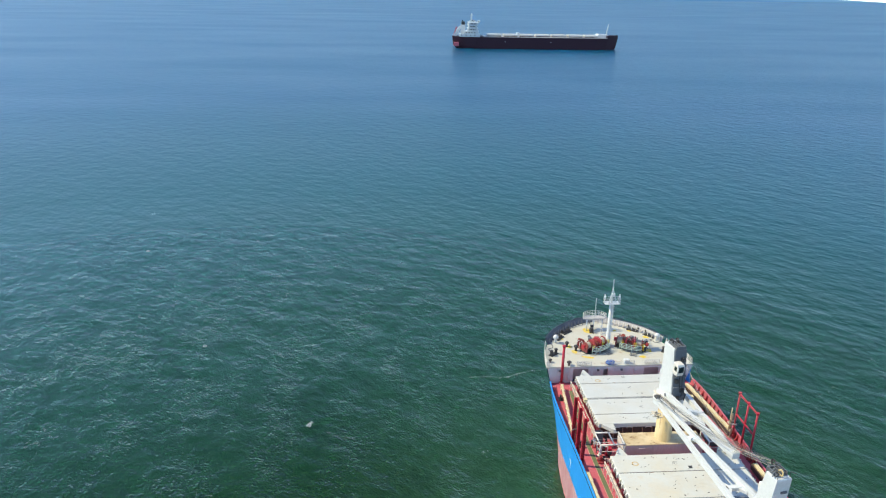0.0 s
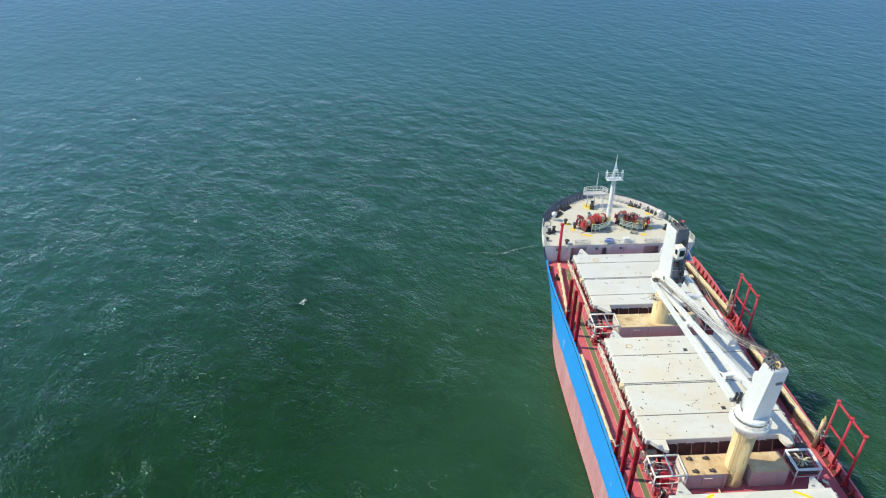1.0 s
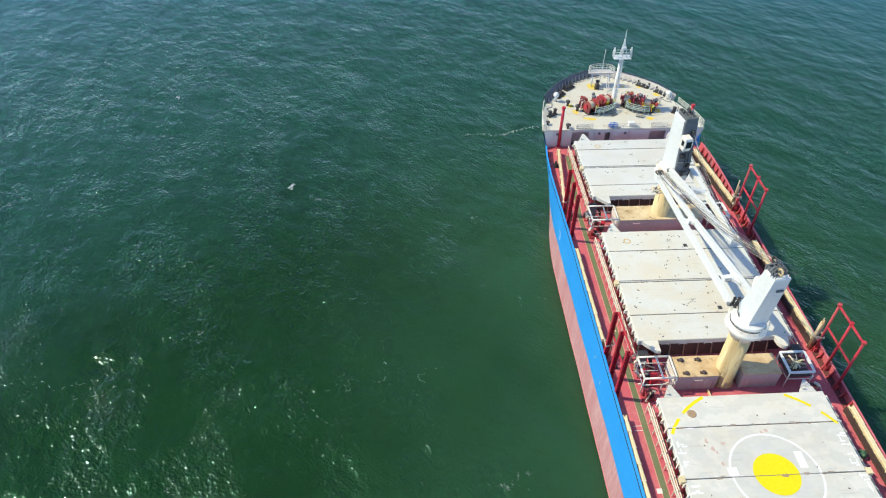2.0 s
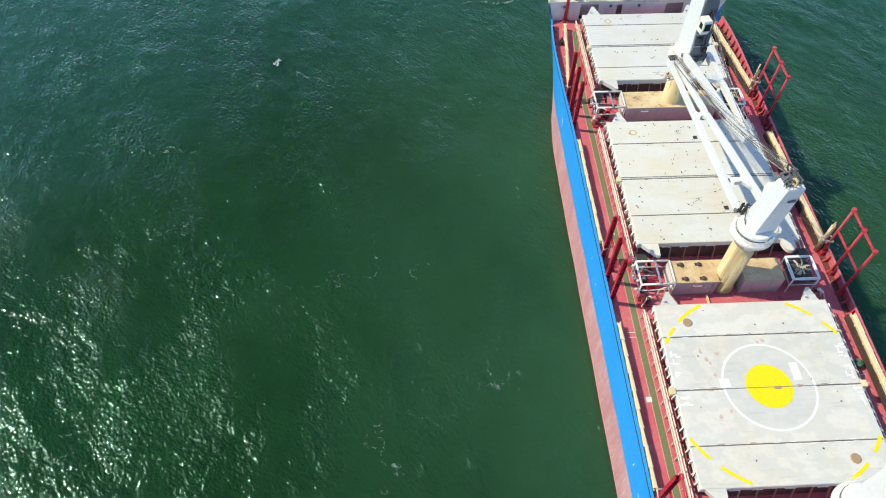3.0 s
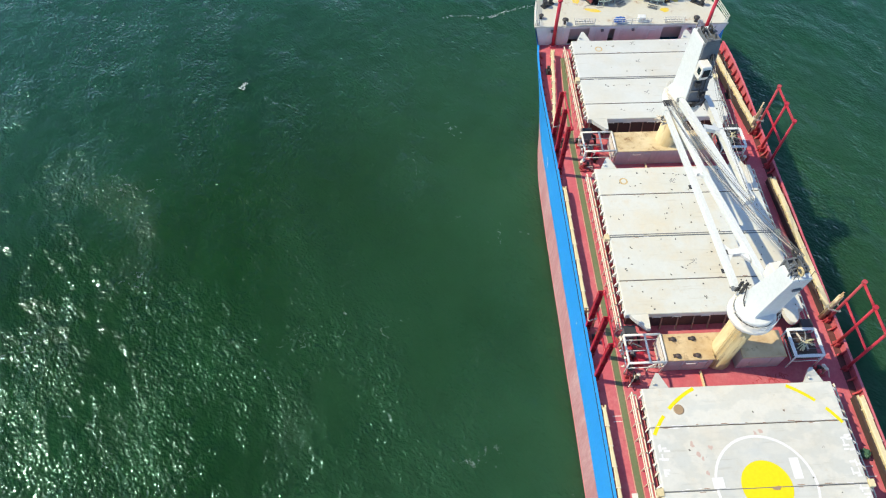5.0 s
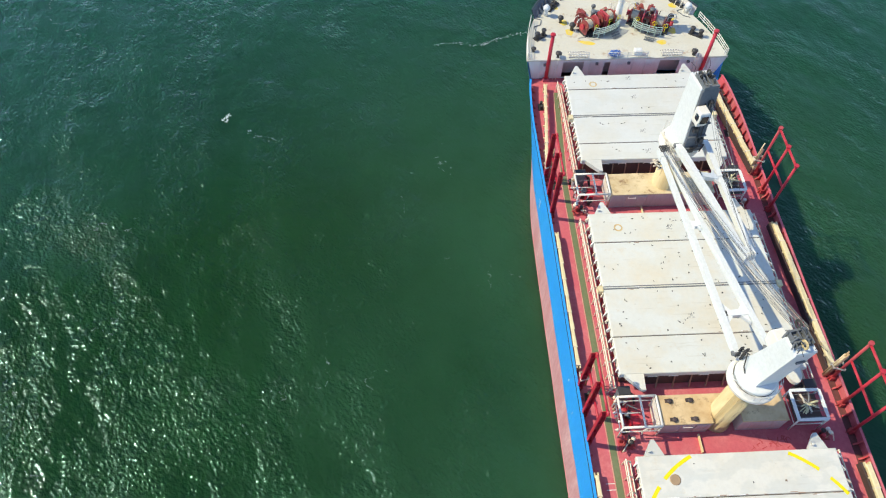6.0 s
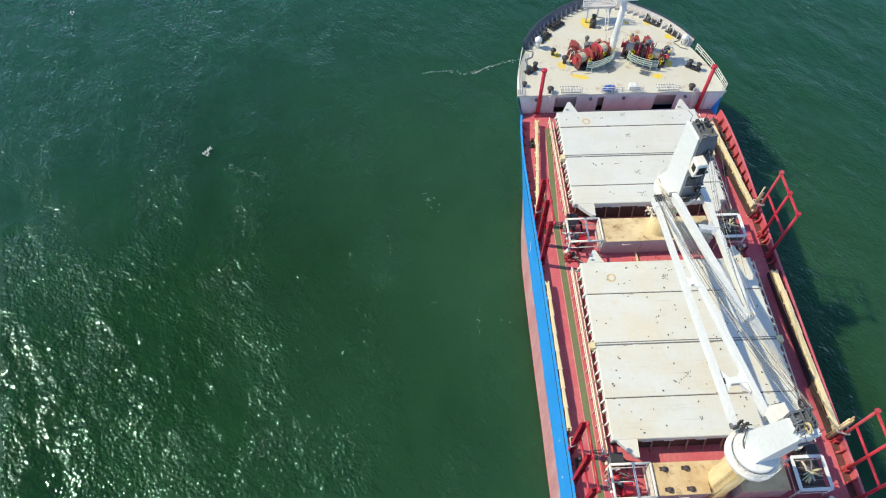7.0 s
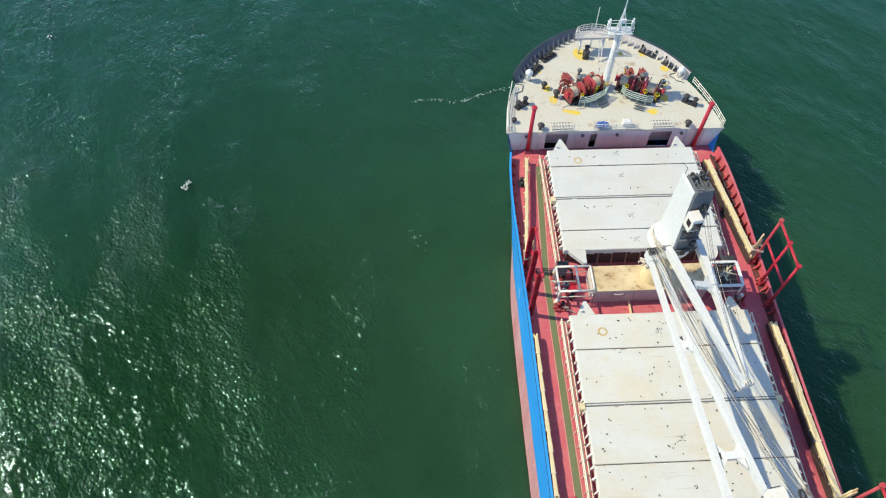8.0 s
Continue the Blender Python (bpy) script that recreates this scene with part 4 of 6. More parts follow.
# ---- cranes ----
def crane_body(x, y, turn, label, hb, shape, up=0.0, aside=0.0, cab_at=(0.75, 15.6)):
    """Pedestal, slewing ring and house; the house faces +y before turning. hb: its half width; shape: back and front at its foot and its top, and its height; up: lift of the ring; aside: shift of the house."""
    ob = thing("deck_crane", (x, y, DECK), label, "crane", "deck cranes", turn)
    bm = B()
    lathe(bm, [(1.45, 0), (1.45, 0.25), (1.27, 0.35), (1.27, 8.0 + up)], n=32)
    part("pedestal", bm, PEDEST, ob, "cream pedestal stained with rust")
    bm = B()
    lathe(bm, [(r, z + up) for r, z in ((1.28, 8.0), (1.5, 8.9), (2.15, 9.45), (2.3, 9.6), (2.3, 9.95), (2.27, 10.0), (1.97, 10.02), (1.97, 10.4))], n=36)
    part("collar", bm, RAIL, ob, "flared white platform ring stained cream")
    bm = B()
    lathe(bm, [(1.93, 10.4 + up), (1.93, 10.5 + up)], n=36)
    part("slewing_ring", bm, DARK, ob, "dark slewing bearing")
    bm = B()
    lathe(bm, [(1.9, 10.5 + up), (1.9, 10.85 + up), (1.75, 10.95 + up)], n=36)
    part("turntable", bm, WHITE, ob, "white round foot of the crane house")
    bm = B()
    for k in range(24):
        a0, a1 = 2 * math.pi * k / 24, 2 * math.pi * (k + 1) / 24
        tube(bm, (2.25 * math.cos(a0), 2.25 * math.sin(a0), 10.2 + up), (2.25 * math.cos(a0), 2.25 * math.sin(a0), 11.1 + up), 0.022, n=5)
        for z in (10.65 + up, 11.1 + up):
            tube(bm, (2.25 * math.cos(a0), 2.25 * math.sin(a0), z), (2.25 * math.cos(a1), 2.25 * math.sin(a1), z), 0.022, n=5)
    part("guard_rail", bm, RAIL, ob)
    # ladder with hoops up the pedestal, on the port quarter
    bm = B()
    m = pose(0, 0, 0, 0, 0, (222 if y < 40 else 40) - turn)
    for s in (-0.28, 0.28):
        tube(bm, m @ Vector((1.42, s, 0.3)), m @ Vector((1.42, s, 9.2)), 0.045, n=6)
    for k in range(26):
        z = 0.6 + k * 0.33
        tube(bm, m @ Vector((1.42, -0.28, z)), m @ Vector((1.42, 0.28, z)), 0.028, n=5)
    for k in range(7):
        z = 2.6 + k * 0.95
        polyline(bm, [m @ Vector((1.42, -0.3, z)), m @ Vector((1.72, -0.3, z)), m @ Vector((1.85, 0, z)), m @ Vector((1.72, 0.3, z)), m @ Vector((1.42, 0.3, z))], 0.022, 5)
    part("ladder", bm, PEDEST, ob, "rust-stained pedestal ladder with hoops")
    # tall house, open on top; the front leans back
    (b0, f0), (b1, f1), top = shape
    bm = B()
    rings(bm, [[Vector((sx * w, yy, z)) for sx, yy in ((-1, bk), (1, bk), (1, fr), (-1, fr))] for w, bk, fr, z in
               ((hb, b0, f0, 10.8 + up), (hb, b0 * 1.02, f0, 11.6 + up), (hb * 0.86, b1, f1, top - 0.15), (hb * 0.80, b1 + 0.08, f1 - 0.08, top))])
    part("house", bm, WHITE, ob, "tall white tapered crane house")
    # dark machinery front
    if f0 > 1.5:
        bm = B()
        w = hb * 0.9
        rings(bm, [[Vector((sx * ww, yy, z)) for sx, yy in ((-1, fr - 0.1), (1, fr - 0.1), (1, fr + 0.3), (-1, fr + 0.3))] for ww, fr, z in ((w, f0, 11.0), (w * 0.92, f1, top - 0.2))])
        for k, z in enumerate((11.6, 13.2, 14.9, 16.6)):
            fr = f0 + (f1 - f0) * (z - 11) / (top - 11) + 0.3
            box(bm, -w, w, fr, fr + 0.25, z, z + 0.14)
        part("machinery_front", bm, SLATE, ob, "dark grey recessed front with machinery")
    # open sheave bay on the roof
    bm = B()
    w = hb * 0.72
    box(bm, -w, w, b1 + 0.55, f1 + 0.25, top + 0.004, top + 0.06)
    for s in (-0.9, -0.1, 0.45, 0.9):
        box(bm, s * w, s * w + 0.07, b1 + 0.6, f1 + 0.3, top + 0.06, top + 0.45)
    box(bm, -w, w, f1 + 0.1, f1 + 0.28, top - 0.8, top + 0.4)
    tube(bm, (-w, b1 + 1.0, top + 0.35), (w, b1 + 1.0, top + 0.35), 0.08)
    rng = random.Random(31)
    for _ in range(9):
        p = Vector((rng.uniform(-w, w), rng.uniform(b1 + 0.6, f1 + 0.1), top + 0.06))
        polyline(bm, [p, p + Vector((rng.uniform(-0.3, 0.3), rng.uniform(-0.3, 0.3), rng.uniform(0.3, 0.7))), p + Vector((rng.uniform(-0.6, 0.6), rng.uniform(-0.5, 0.5), 0.2))], rng.uniform(0.03, 0.09), 6)
    part("head_frame", bm, SLATE, ob, "dark grey steel sheave frame")
    if f0 > 1.5:
        bm = B()
        for dx, fz in ((0.3, 11.2), (-0.5, 12.4), (0.55, 14.0), (-0.3, 17.4)):
            fr = f0 + (f1 - f0) * (fz - 11) / (top - 11) + 0.3
            box(bm, dx - 0.25, dx + 0.2, fr, fr + 0.35, fz, fz + 0.6)
        polyline(bm, [(-0.9, f0 + 0.4, 10.9), (-0.95, f0 + 0.6, 12.2), (0.1, f0 + 0.5, 12.6), (0.2, f1 + 0.5, 17.6)], 0.08)
        polyline(bm, [(0.9, f0 + 0.4, 10.9), (0.5, f0 + 0.7, 11.6), (-0.3, f0 + 0.5, 11.8), (-0.5, f1 + 0.5, 17.9)], 0.06)
        part("motor", bm, DARK, ob)
    aft_house = f0 < 1.5
    for s, run in ((-0.15, 0.6), (0.4, f1 - b1 + 0.6)) if aft_house else ((-0.5, 1.0), (0.62, 1.0)):
        bm = B()
        ring = [(0.40, -0.06), (0.43, -0.06), (0.36, 0.0), (0.43, 0.06), (0.40, 0.06), (0.24, 0.04), (0.24, -0.04)]
        loops = []
        for i in range(20):
            t = 2 * math.pi * i / 20
            loops.append([Vector((s * w + v, b1 + run + r * math.cos(t), top + 0.45 + r * math.sin(t))) for r, v in ring])
        loops.append(loops[0])
        rings(bm, loops, cap=False)
        ochre = s < 0 and aft_house
        part("sheave", bm, PEDEST if ochre else DARK, ob, "ochre sheave wheel" if ochre else "dark sheave wheel")
    if aft_house:
        bm = B()
        polyline(bm, [(-hb - 0.15, 1.5, 13.0), (-hb - 0.25, 0.9, 11.6), (-hb - 0.35, 0.1, 11.2), (-hb - 0.2, -0.9, 11.1), (-hb + 0.3, -1.3, 11.05)], 0.06, 6)
        for dx, dy in ((0.0, 0.0), (0.35, 0.25), (-0.3, 0.3), (0.1, 0.6)):
            box(bm, -hb - 0.2 + dx, -hb + 0.1 + dx, 1.7 + dy, 1.85 + dy, 11.3, 12.3 + dx)
            tube(bm, (-hb - 0.1 + dx, 1.8 + dy, 12.2), (-hb + 0.3 - dx, 2.1 - dy, 12.6), 0.06, n=5)
        part("cable", bm, DARK, ob, "dark cables and fittings beside the jib heel")
    # lamp bracket on the roof edge
    bm = B()
    for s in (-0.7, 0.7):
        tube(bm, (s * hb, b1 + 0.2, top), (s * hb, b1 + 0.2, top + 0.8), 0.03, n=5)
        tube(bm, (s * hb, b1 + 0.2, top + 0.8), (s * hb * 1.3, b1 - 0.5, top + 0.9), 0.025, n=5)
    part("lamp_bracket", bm, DARK, ob)
    # operator's cab
    bm = B()
    m = pose(cab_at[0], f0 + (f1 - f0) * 0.55 + 1.0, cab_at[1])
    rings(bm, [[m @ Vector((sx * w2, sy, z)) for sx, sy in ((-1, -0.72), (1, -0.72), (1, f), (-1, f))] for w2, f, z in ((0.45, 0.3, 0), (0.55, 0.4, 0.25), (0.55, 0.62, 1.3), (0.55, 0.5, 1.9), (0.48, 0.42, 2.0))])
    cab = part("cab", bm, RAIL, ob, "white operator's cab")
    for a0, a1, z0, z1, ax in ((-0.4, 0.4, 0.7, 1.65, "f"), (-0.3, 0.3, 0.8, 1.55, "l"), (-0.3, 0.3, 0.8, 1.55, "r")):
        bm = B()
        if ax == "f":
            box(bm, a0, a1, 0.56, 0.635, z0, z1, m)
        else:
            s = 0.553 if ax == "r" else -0.58
            box(bm, s, s + 0.027, a0, a1, z0, z1, m)
        if ax != "l" or f0 > 1.5:
            part("window", bm, GLASS, cab, "dark cab window")
    bm = B()
    box(bm, -0.1, 0.7, b1 - 0.05, b1 + 0.1, top - 2.0, top - 1.75)
    part("nameplate", bm, SLATE, ob, "dark plate with worn lettering")
    for ch in ob.children:
        if ch.name.split(".")[0] in ("house", "machinery_front", "head_frame", "motor", "sheave", "cable", "lamp_bracket", "cab", "nameplate"):
            ch.location.x = aside
    return ob


def jib(parent, left, right, ties, head, wires, seed, width=0.50, sheave=0.42):
    """The two chords of a jib, each along points in world coordinates, with ties, head block and ropes, under its crane."""
    inv = parent.matrix_world.inverted()

    def add(name, bm, mat, label=""):
        ob = part(name, bm, mat, parent, label)
        ob.matrix_basis = inv
        return ob

    def at(chord, y):
        ys = [p[1] for p in chord]
        order = sorted(range(len(ys)), key=lambda i: ys[i])
        return Vector([float(np.interp(y, [ys[i] for i in order], [chord[i][k] for i in order])) for k in range(3)])

    for chord in (left, right):
        bm = B()
        for i, (p, q) in enumerate(zip(chord, chord[1:])):
            f0, f1 = 1 - 0.22 * i / (len(chord) - 1), 1 - 0.22 * (i + 1) / (len(chord) - 1)
            beam(bm, p, q, width * f0, 0.80 * f0, width * f1, 0.80 * f1)
        add("jib_chord", bm, WHITE, "white box-section jib chord")
        bm = B()
        p = Vector(chord[0])
        tube(bm, p - Vector((0.35, 0, 0)), p + Vector((0.35, 0, 0)), 0.26, n=12)
        add("heel_pin", bm, SLATE)
    d = (Vector(left[-1]) - Vector(left[0])).normalized()
    for y in ties:
        a, b = at(left, y), at(right, y)
        bm = B()
        beam(bm, a, b, 0.6, 0.5, 0.6, 0.5)
        s = (b - a).normalized()
        g = min(0.9, (b - a).length * 0.35)
        for c, sg in ((a + s * 0.25, 1), (b - s * 0.25, -1)):
            for k in (-1, 1):
                tri = [c, c + s * sg * g, c + d * k * (g + 0.3)]
                rings(bm, [[p + Vector((0, 0, z)) for p in tri] for z in (-0.2, 0.2)])
        add("jib_tie", bm, WHITE)
        bm = B()
        box(bm, a.x + 0.28, a.x + 0.55, a.y - 0.28, a.y + 0.28, a.z + 0.2, a.z + 0.27)
        add("tie_opening", bm, DARK, "small dark opening in the tie")
    l1, r1 = Vector(left[-1]), Vector(right[-1])
    bm = B()
    m = Matrix.Translation((l1 + r1) / 2) @ d.to_track_quat("Y", "Z").to_matrix().to_4x4()
    w = (r1 - l1).length / 2 + 0.25
    box(bm, -w, w, -0.5, 0.7, -0.5, 0.4, m)
    add("jib_head", bm, WHITE, "white jib head block")
    for k in range(4):
        bm = B()
        x = -w + 0.2 + k * (2 * w - 0.4) / 3
        tube(bm, m @ Vector((x - 0.07, 0.5, 0.4)), m @ Vector((x + 0.07, 0.5, 0.4)), sheave, n=16)
        add("head_sheave", bm, DARK if sheave > 0.3 else RAIL)
    rng = random.Random(seed)
    for k in range(wires):
        a = Vector(head) + Vector((rng.uniform(-0.9, 0.9), 0, rng.uniform(-0.3, 0.5)))
        b = m @ Vector((rng.uniform(-w, w), rng.uniform(0.2, 0.8), 0.8))
        bm = B()
        n = 12
        sag, sway = 0.6 + 0.7 * rng.random(), rng.uniform(-0.5, 0.5)
        pts = [a.lerp(b, i / n) + Vector((sway * 4 * (i / n) * (1 - i / n), 0, -sag * 4 * (i / n) * (1 - i / n))) for i in range(n + 1)]
        polyline(bm, pts, 0.017, 5)
        add("wire_rope", bm, (WIRE, SLATE, WIRE, SIDERAIL)[k % 4])


crane_1 = crane_body(0.2, 47.5, 190, "white deck crane on a cream pedestal, jib stowed aft", 1.15, ((-1.1, 2.2), (-1.4, 1.2), 19.3))
crane_2 = crane_body(0.0, 18.25, 10, "white deck crane on a stained cream pedestal, jib stowed forward", 1.15, ((-1.05, 1.45), (-1.6, 0.2), 18.85), 0.4, 0.45, (0.85, 13.6))
crane_3 = crane_body(0.5, -10.5, 190, "white deck crane beside the helicopter circle, jib out of sight", 1.2, ((-1.1, 2.0), (-1.4, 1.2), 18.9))
jib(crane_2, ((-1.35, 20.4, 20.25), (-3.0, 44.3, 20.3)), ((1.7, 20.8, 20.4), (-1.15, 34.4, 20.8), (-2.3, 44.3, 20.3)), (24.4, 34.6), (0.8, 18.9, 28.0), 18, 1)
jib(crane_1, ((-1.25, 45.0, 21.0), (2.2, 31.0, 20.7)), ((2.45, 46.4, 19.9), (2.62, 41.0, 20.1), (2.9, 31.0, 20.7)), (40.9,), (0.9, 46.6, 27.3), 6, 2, 0.64, 0.24)


def crane_hoses():
    """Slack beige hoses looped over the collar of the forward crane."""
    inv = crane_1.matrix_world.inverted()
    rng = random.Random(17)
    for k in range(9):
        a0, a1 = radians(rng.uniform(150, 185)), radians(rng.uniform(225, 265))
        r0 = rng.uniform(2.05, 2.4)
        bm = B()
        pts = []
        for i in range(9):
            t = i / 8
            a = a0 + (a1 - a0) * t
            pts.append((0.2 + r0 * math.cos(a), 47.5 + r0 * math.sin(a), DECK + 11.0 - 1.3 * t * t * rng.uniform(0.8, 1.3) + 0.35 * math.sin(3.1 * t)))
        polyline(bm, pts, 0.045, 5)
        ob = part("hose", bm, (RAIL, SIDERAIL, ROPE)[k % 3], crane_1, "slack beige hose")
        ob.matrix_basis = inv
    bm = B()
    for k in range(12):
        c = Vector((-2.1 + rng.uniform(-0.5, 0.5), 45.9 + rng.uniform(-0.4, 0.4), DECK + 7.9 + rng.uniform(0, 0.5)))
        polyline(bm, [c, c + Vector((rng.uniform(-0.5, 0.5), rng.uniform(-0.5, 0.5), rng.uniform(-0.2, 0.4))), c + Vector((rng.uniform(-0.6, 0.6), rng.uniform(-0.6, 0.6), -0.3))], 0.09, 5, mat=k % 3)
    for p, q in (((-1.2, 46.4, DECK + 7.4), (-2.6, 45.8, DECK + 7.7)), ((-1.0, 46.0, DECK + 7.4), (-2.2, 45.3, DECK + 7.7))):
        tube(bm, p, q, 0.1, n=6)
    ob = part("rope_bundle", bm, [ROPE, SIDERAIL, DARK], crane_1, "tangled beige rope bundle on a bracket")
    ob.matrix_basis = inv


crane_hoses()


# ---- timber stanchion frames, folded stanchions, posts ----
def stanchion_frame(side, y):
    ob = thing("stanchion_frame", (13.5 if side > 0 else -13.62, y, DECK), "upright red pipe stanchion frame at the bulwark, rust-streaked", "frame", "stanchion frames")
    h = 8.5
    ys = (2.95, 0.0, -2.9)
    for yy in ys:
        bm = B()
        if side > 0:
            tube(bm, (0, yy, 0), (0, yy, h), 0.17, 0.15, n=12)
            tube(bm, (0, yy, h - 0.1), (0, yy, h + 0.2), 0.26, n=12)
        else:
            box(bm, -0.22, 0.22, yy + 0.1, yy + 0.16, 0.3, h)
            box(bm, -0.27, -0.22, yy - 0.22, yy + 0.16, 0.3, h)
            box(bm, 0.22, 0.27, yy - 0.22, yy + 0.16, 0.3, h)
            for z in (1.5, 3.6, 5.7, 7.8):
                box(bm, -0.22, 0.22, yy - 0.1, yy + 0.1, z, z + 0.06)
        post = part("post", bm, RUSTRED if side > 0 and yy > 2 else RED, ob)
        if side < 0:
            bm = B()
            tube(bm, (0.25, yy, h - 0.15), (0.5, yy, h - 0.15), 0.27, n=12)
            part("hinge_cap", bm, RED, post)
        bm = B()
        box(bm, -0.2, 0.2, yy - 0.26, yy + 0.26, 0, 0.7)
        rings(bm, [[Vector((0, yy + k, 0)), Vector((-side * 0.5, yy + k, 0)), Vector((-side * 0.18, yy + k, 0.9)), Vector((0, yy + k, 0.9))] for k in (-0.04, 0.04)])
        part("shoe", bm, RUSTRED, ob)
    for z, r in ((h - 0.1, 0.15), (4.6, 0.14)):
        for a, b in zip(ys, ys[1:]):
            bm = B()
            o = 0.0 if side > 0 else 0.35
            tube(bm, (o, a, z), (o, b, z), r if side > 0 else 0.13, n=10)
            part("cross_bar", bm, RED, ob)
    rng = random.Random(int(y * 3 + side))
    for k in range(6 if side > 0 and y < 40 else 3):
        bm = B()
        dx, dy = 0.36 + 0.2 * (k % 3), 0.2 * (k // 3)
        tube(bm, (-side * dx, 3.25 + dy, 0.2), (-side * dx * 0.85, 3.3 + dy, 5.6 - rng.uniform(0, 1.3)), 0.085, n=8)
        part("loose_pipe", bm, (RIB, TANTOP, HOUSETOP)[k % 3], ob, "weathered pipe lashed beside the post")
    bm = B()
    for z in (2.6, 2.75):
        polyline(bm, [(side * 0.25, 2.7, z), (side * 0.25, 3.6, z + 0.1), (-side * 0.9, 3.6, z), (-side * 0.9, 3.0, z + 0.1), (side * 0.25, 2.7, z)], 0.05, 5)
    part("lashing", bm, ROPE, ob, "pale rope lashing")


for y in (47.4, 19.2):
    for side in (-1, 1):
        stanchion_frame(side, y)
stanchion_frame(-1, -9.7)
stanchion_frame(1, -9.7)


def folded_stanchions(p, q, n, label, w=0.3, up=1.15):
    """A row of tapered cream boxes, each end overlapping the next, on low supports."""
    p, q = Vector(p), Vector(q)
    d = (q - p)
    ang = math.degrees(math.atan2(-d.x, d.y))
    ob = thing("folded_stanchion", (p.x, p.y, DECK), label, "stanchion", "folded stanchions", ang)
    L = d.length / n
    rng = random.Random(int(p.y * 10 + p.x))
    for k in range(n):
        bm = B()
        y0, y1 = k * L + 0.03, (k + 1) * L - 0.03
        o, lift = rng.uniform(-0.05, 0.05), rng.uniform(0.0, 0.05)
        rings(bm, [[Vector((x * f + o, y, z + lift)) for x, z in ((-w, up), (w, up), (w, up + 0.35), (w - 0.06, up + 0.41), (0.06 - w, up + 0.41), (-w, up + 0.35))] for y, f in ((y0, 1.06), (y0 + 0.5, 1.06), (y1, 0.80 if up < 1 else 0.97))])
        part("beam", bm, CREAM, ob)
        bm = B()
        box(bm, -w * 0.95 - 0.06, w * 0.95 + 0.06, y0 - 0.05, y0 + 0.05, up - 0.1, up + 0.44)
        part("collar", bm, SIDERAIL, ob)
        bm = B()
        box(bm, -w - 0.16, -w * 0.7, y0 + L * 0.4, y0 + L * 0.4 + 0.18, up + 0.02, up + 0.22)
        part("lug", bm, CREAM, ob)
        bm = B()
        box(bm, -0.12, 0.12, y0 - 0.09, y0 + 0.09, 0, up - 0.1)
        part("foot", bm, DECKRED, ob)
    if p.x > 0:
        bm = B()
        box(bm, -w - 0.26, -w - 0.12, -0.3, d.length + 0.3, 0.35, up + 0.12)
        part("side_channel", bm, COAM, ob, "dark rusty steel channel")
    for y in (0.0, d.length):
        bm = B()
        box(bm, -w - 0.05, -w + 0.1, y - 0.25, y + 0.25, 0.0, up + 0.3)
        box(bm, w - 0.1, w + 0.05, y - 0.25, y + 0.25, 0.0, up + 0.3)
        box(bm, -w + 0.1, w - 0.1, y - 0.08, y + 0.08, 0.0, up - 0.02)
        part("bracket", bm, CREAM, ob)


for a, b, n in (((-13.47, 24.3), (-13.47, 41.3), 8), ((-13.35, 51.4), (-11.6, 66.4), 7), ((-13.47, -5.5), (-13.47, 12.8), 9),
                ((13.38, 23.1), (12.95, 41.6), 7), ((13.15, 50.6), (11.5, 65.0), 6), ((13.38, -5.9), (13.2, 12.6), 8)):
    folded_stanchions((*a, 0), (*b, 0), n, "row of cream folded timber stanchions along the bulwark", 0.21 if a[0] < 0 else 0.28, 0.8 if a[0] < 0 else 1.15)


def red_post(x):
    ob = thing("mast_post", (x, 68.6, DECK), "single upright red post at the forecastle break", "post", "forecastle posts")
    bm = B()
    tube(bm, (0, 0, 0), (0, 0, 7.8), 0.25, n=14)
    part("pole", bm, RED, ob)
    bm = B()
    lathe(bm, [(0.25, 7.8), (0.36, 7.85), (0.36, 8.05), (0.2, 8.1)], n=14)
    part("cap", bm, RED, ob)
    bm = B()
    box(bm, -0.45, 0.45, -0.45, 0.2, 0, 0.3)
    part("foot", bm, DECKRED, ob)


red_post(-11.2)
red_post(10.8)


# ---- side railing along the hatches ----
def side_rail(x, y0, y1, h=1.9):
    ob = thing("side_railing", (x, y0, DECK), "cream-white pipe railing along the hatch side", "railing", "side railings")
    n = max(2, int((y1 - y0) / 1.5))
    for k in range(n + 1):
        y = (y1 - y0) * k / n
        bm = B()
        tube(bm, (0, y, 0), (0, y, h), 0.055, n=6)
        tube(bm, (0, y, h * 0.75), (0.62 if x < 0 else -0.62, y, h * 0.55), 0.06, n=5)
        tube(bm, (0, y, h * 0.3), (0.62 if x < 0 else -0.62, y, h * 0.55), 0.05, n=5)
        part("post", bm, SIDERAIL, ob)
    for z, dx, r in ((h, 0, 0.085), (h * 0.66, 0, 0.06), (h * 0.45, 0.32, 0.1), (h * 0.55, 0.6, 0.1)):
        bm = B()
        s = 1 if x < 0 else -1
        tube(bm, (s * dx, 0, z), (s * dx, y1 - y0, z), r, n=6)
        part("rail", bm, SIDERAIL, ob)


for x in (-10.55, 10.55):
    for y0, y1 in ((50.4, 66.2), (21.6, 42.8), (-7.0, 14.0)):
        if y0 > 50:
            x = x * 0.955
        side_rail(x, y0, y1)
        if y0 > 50:
            x = x / 0.955


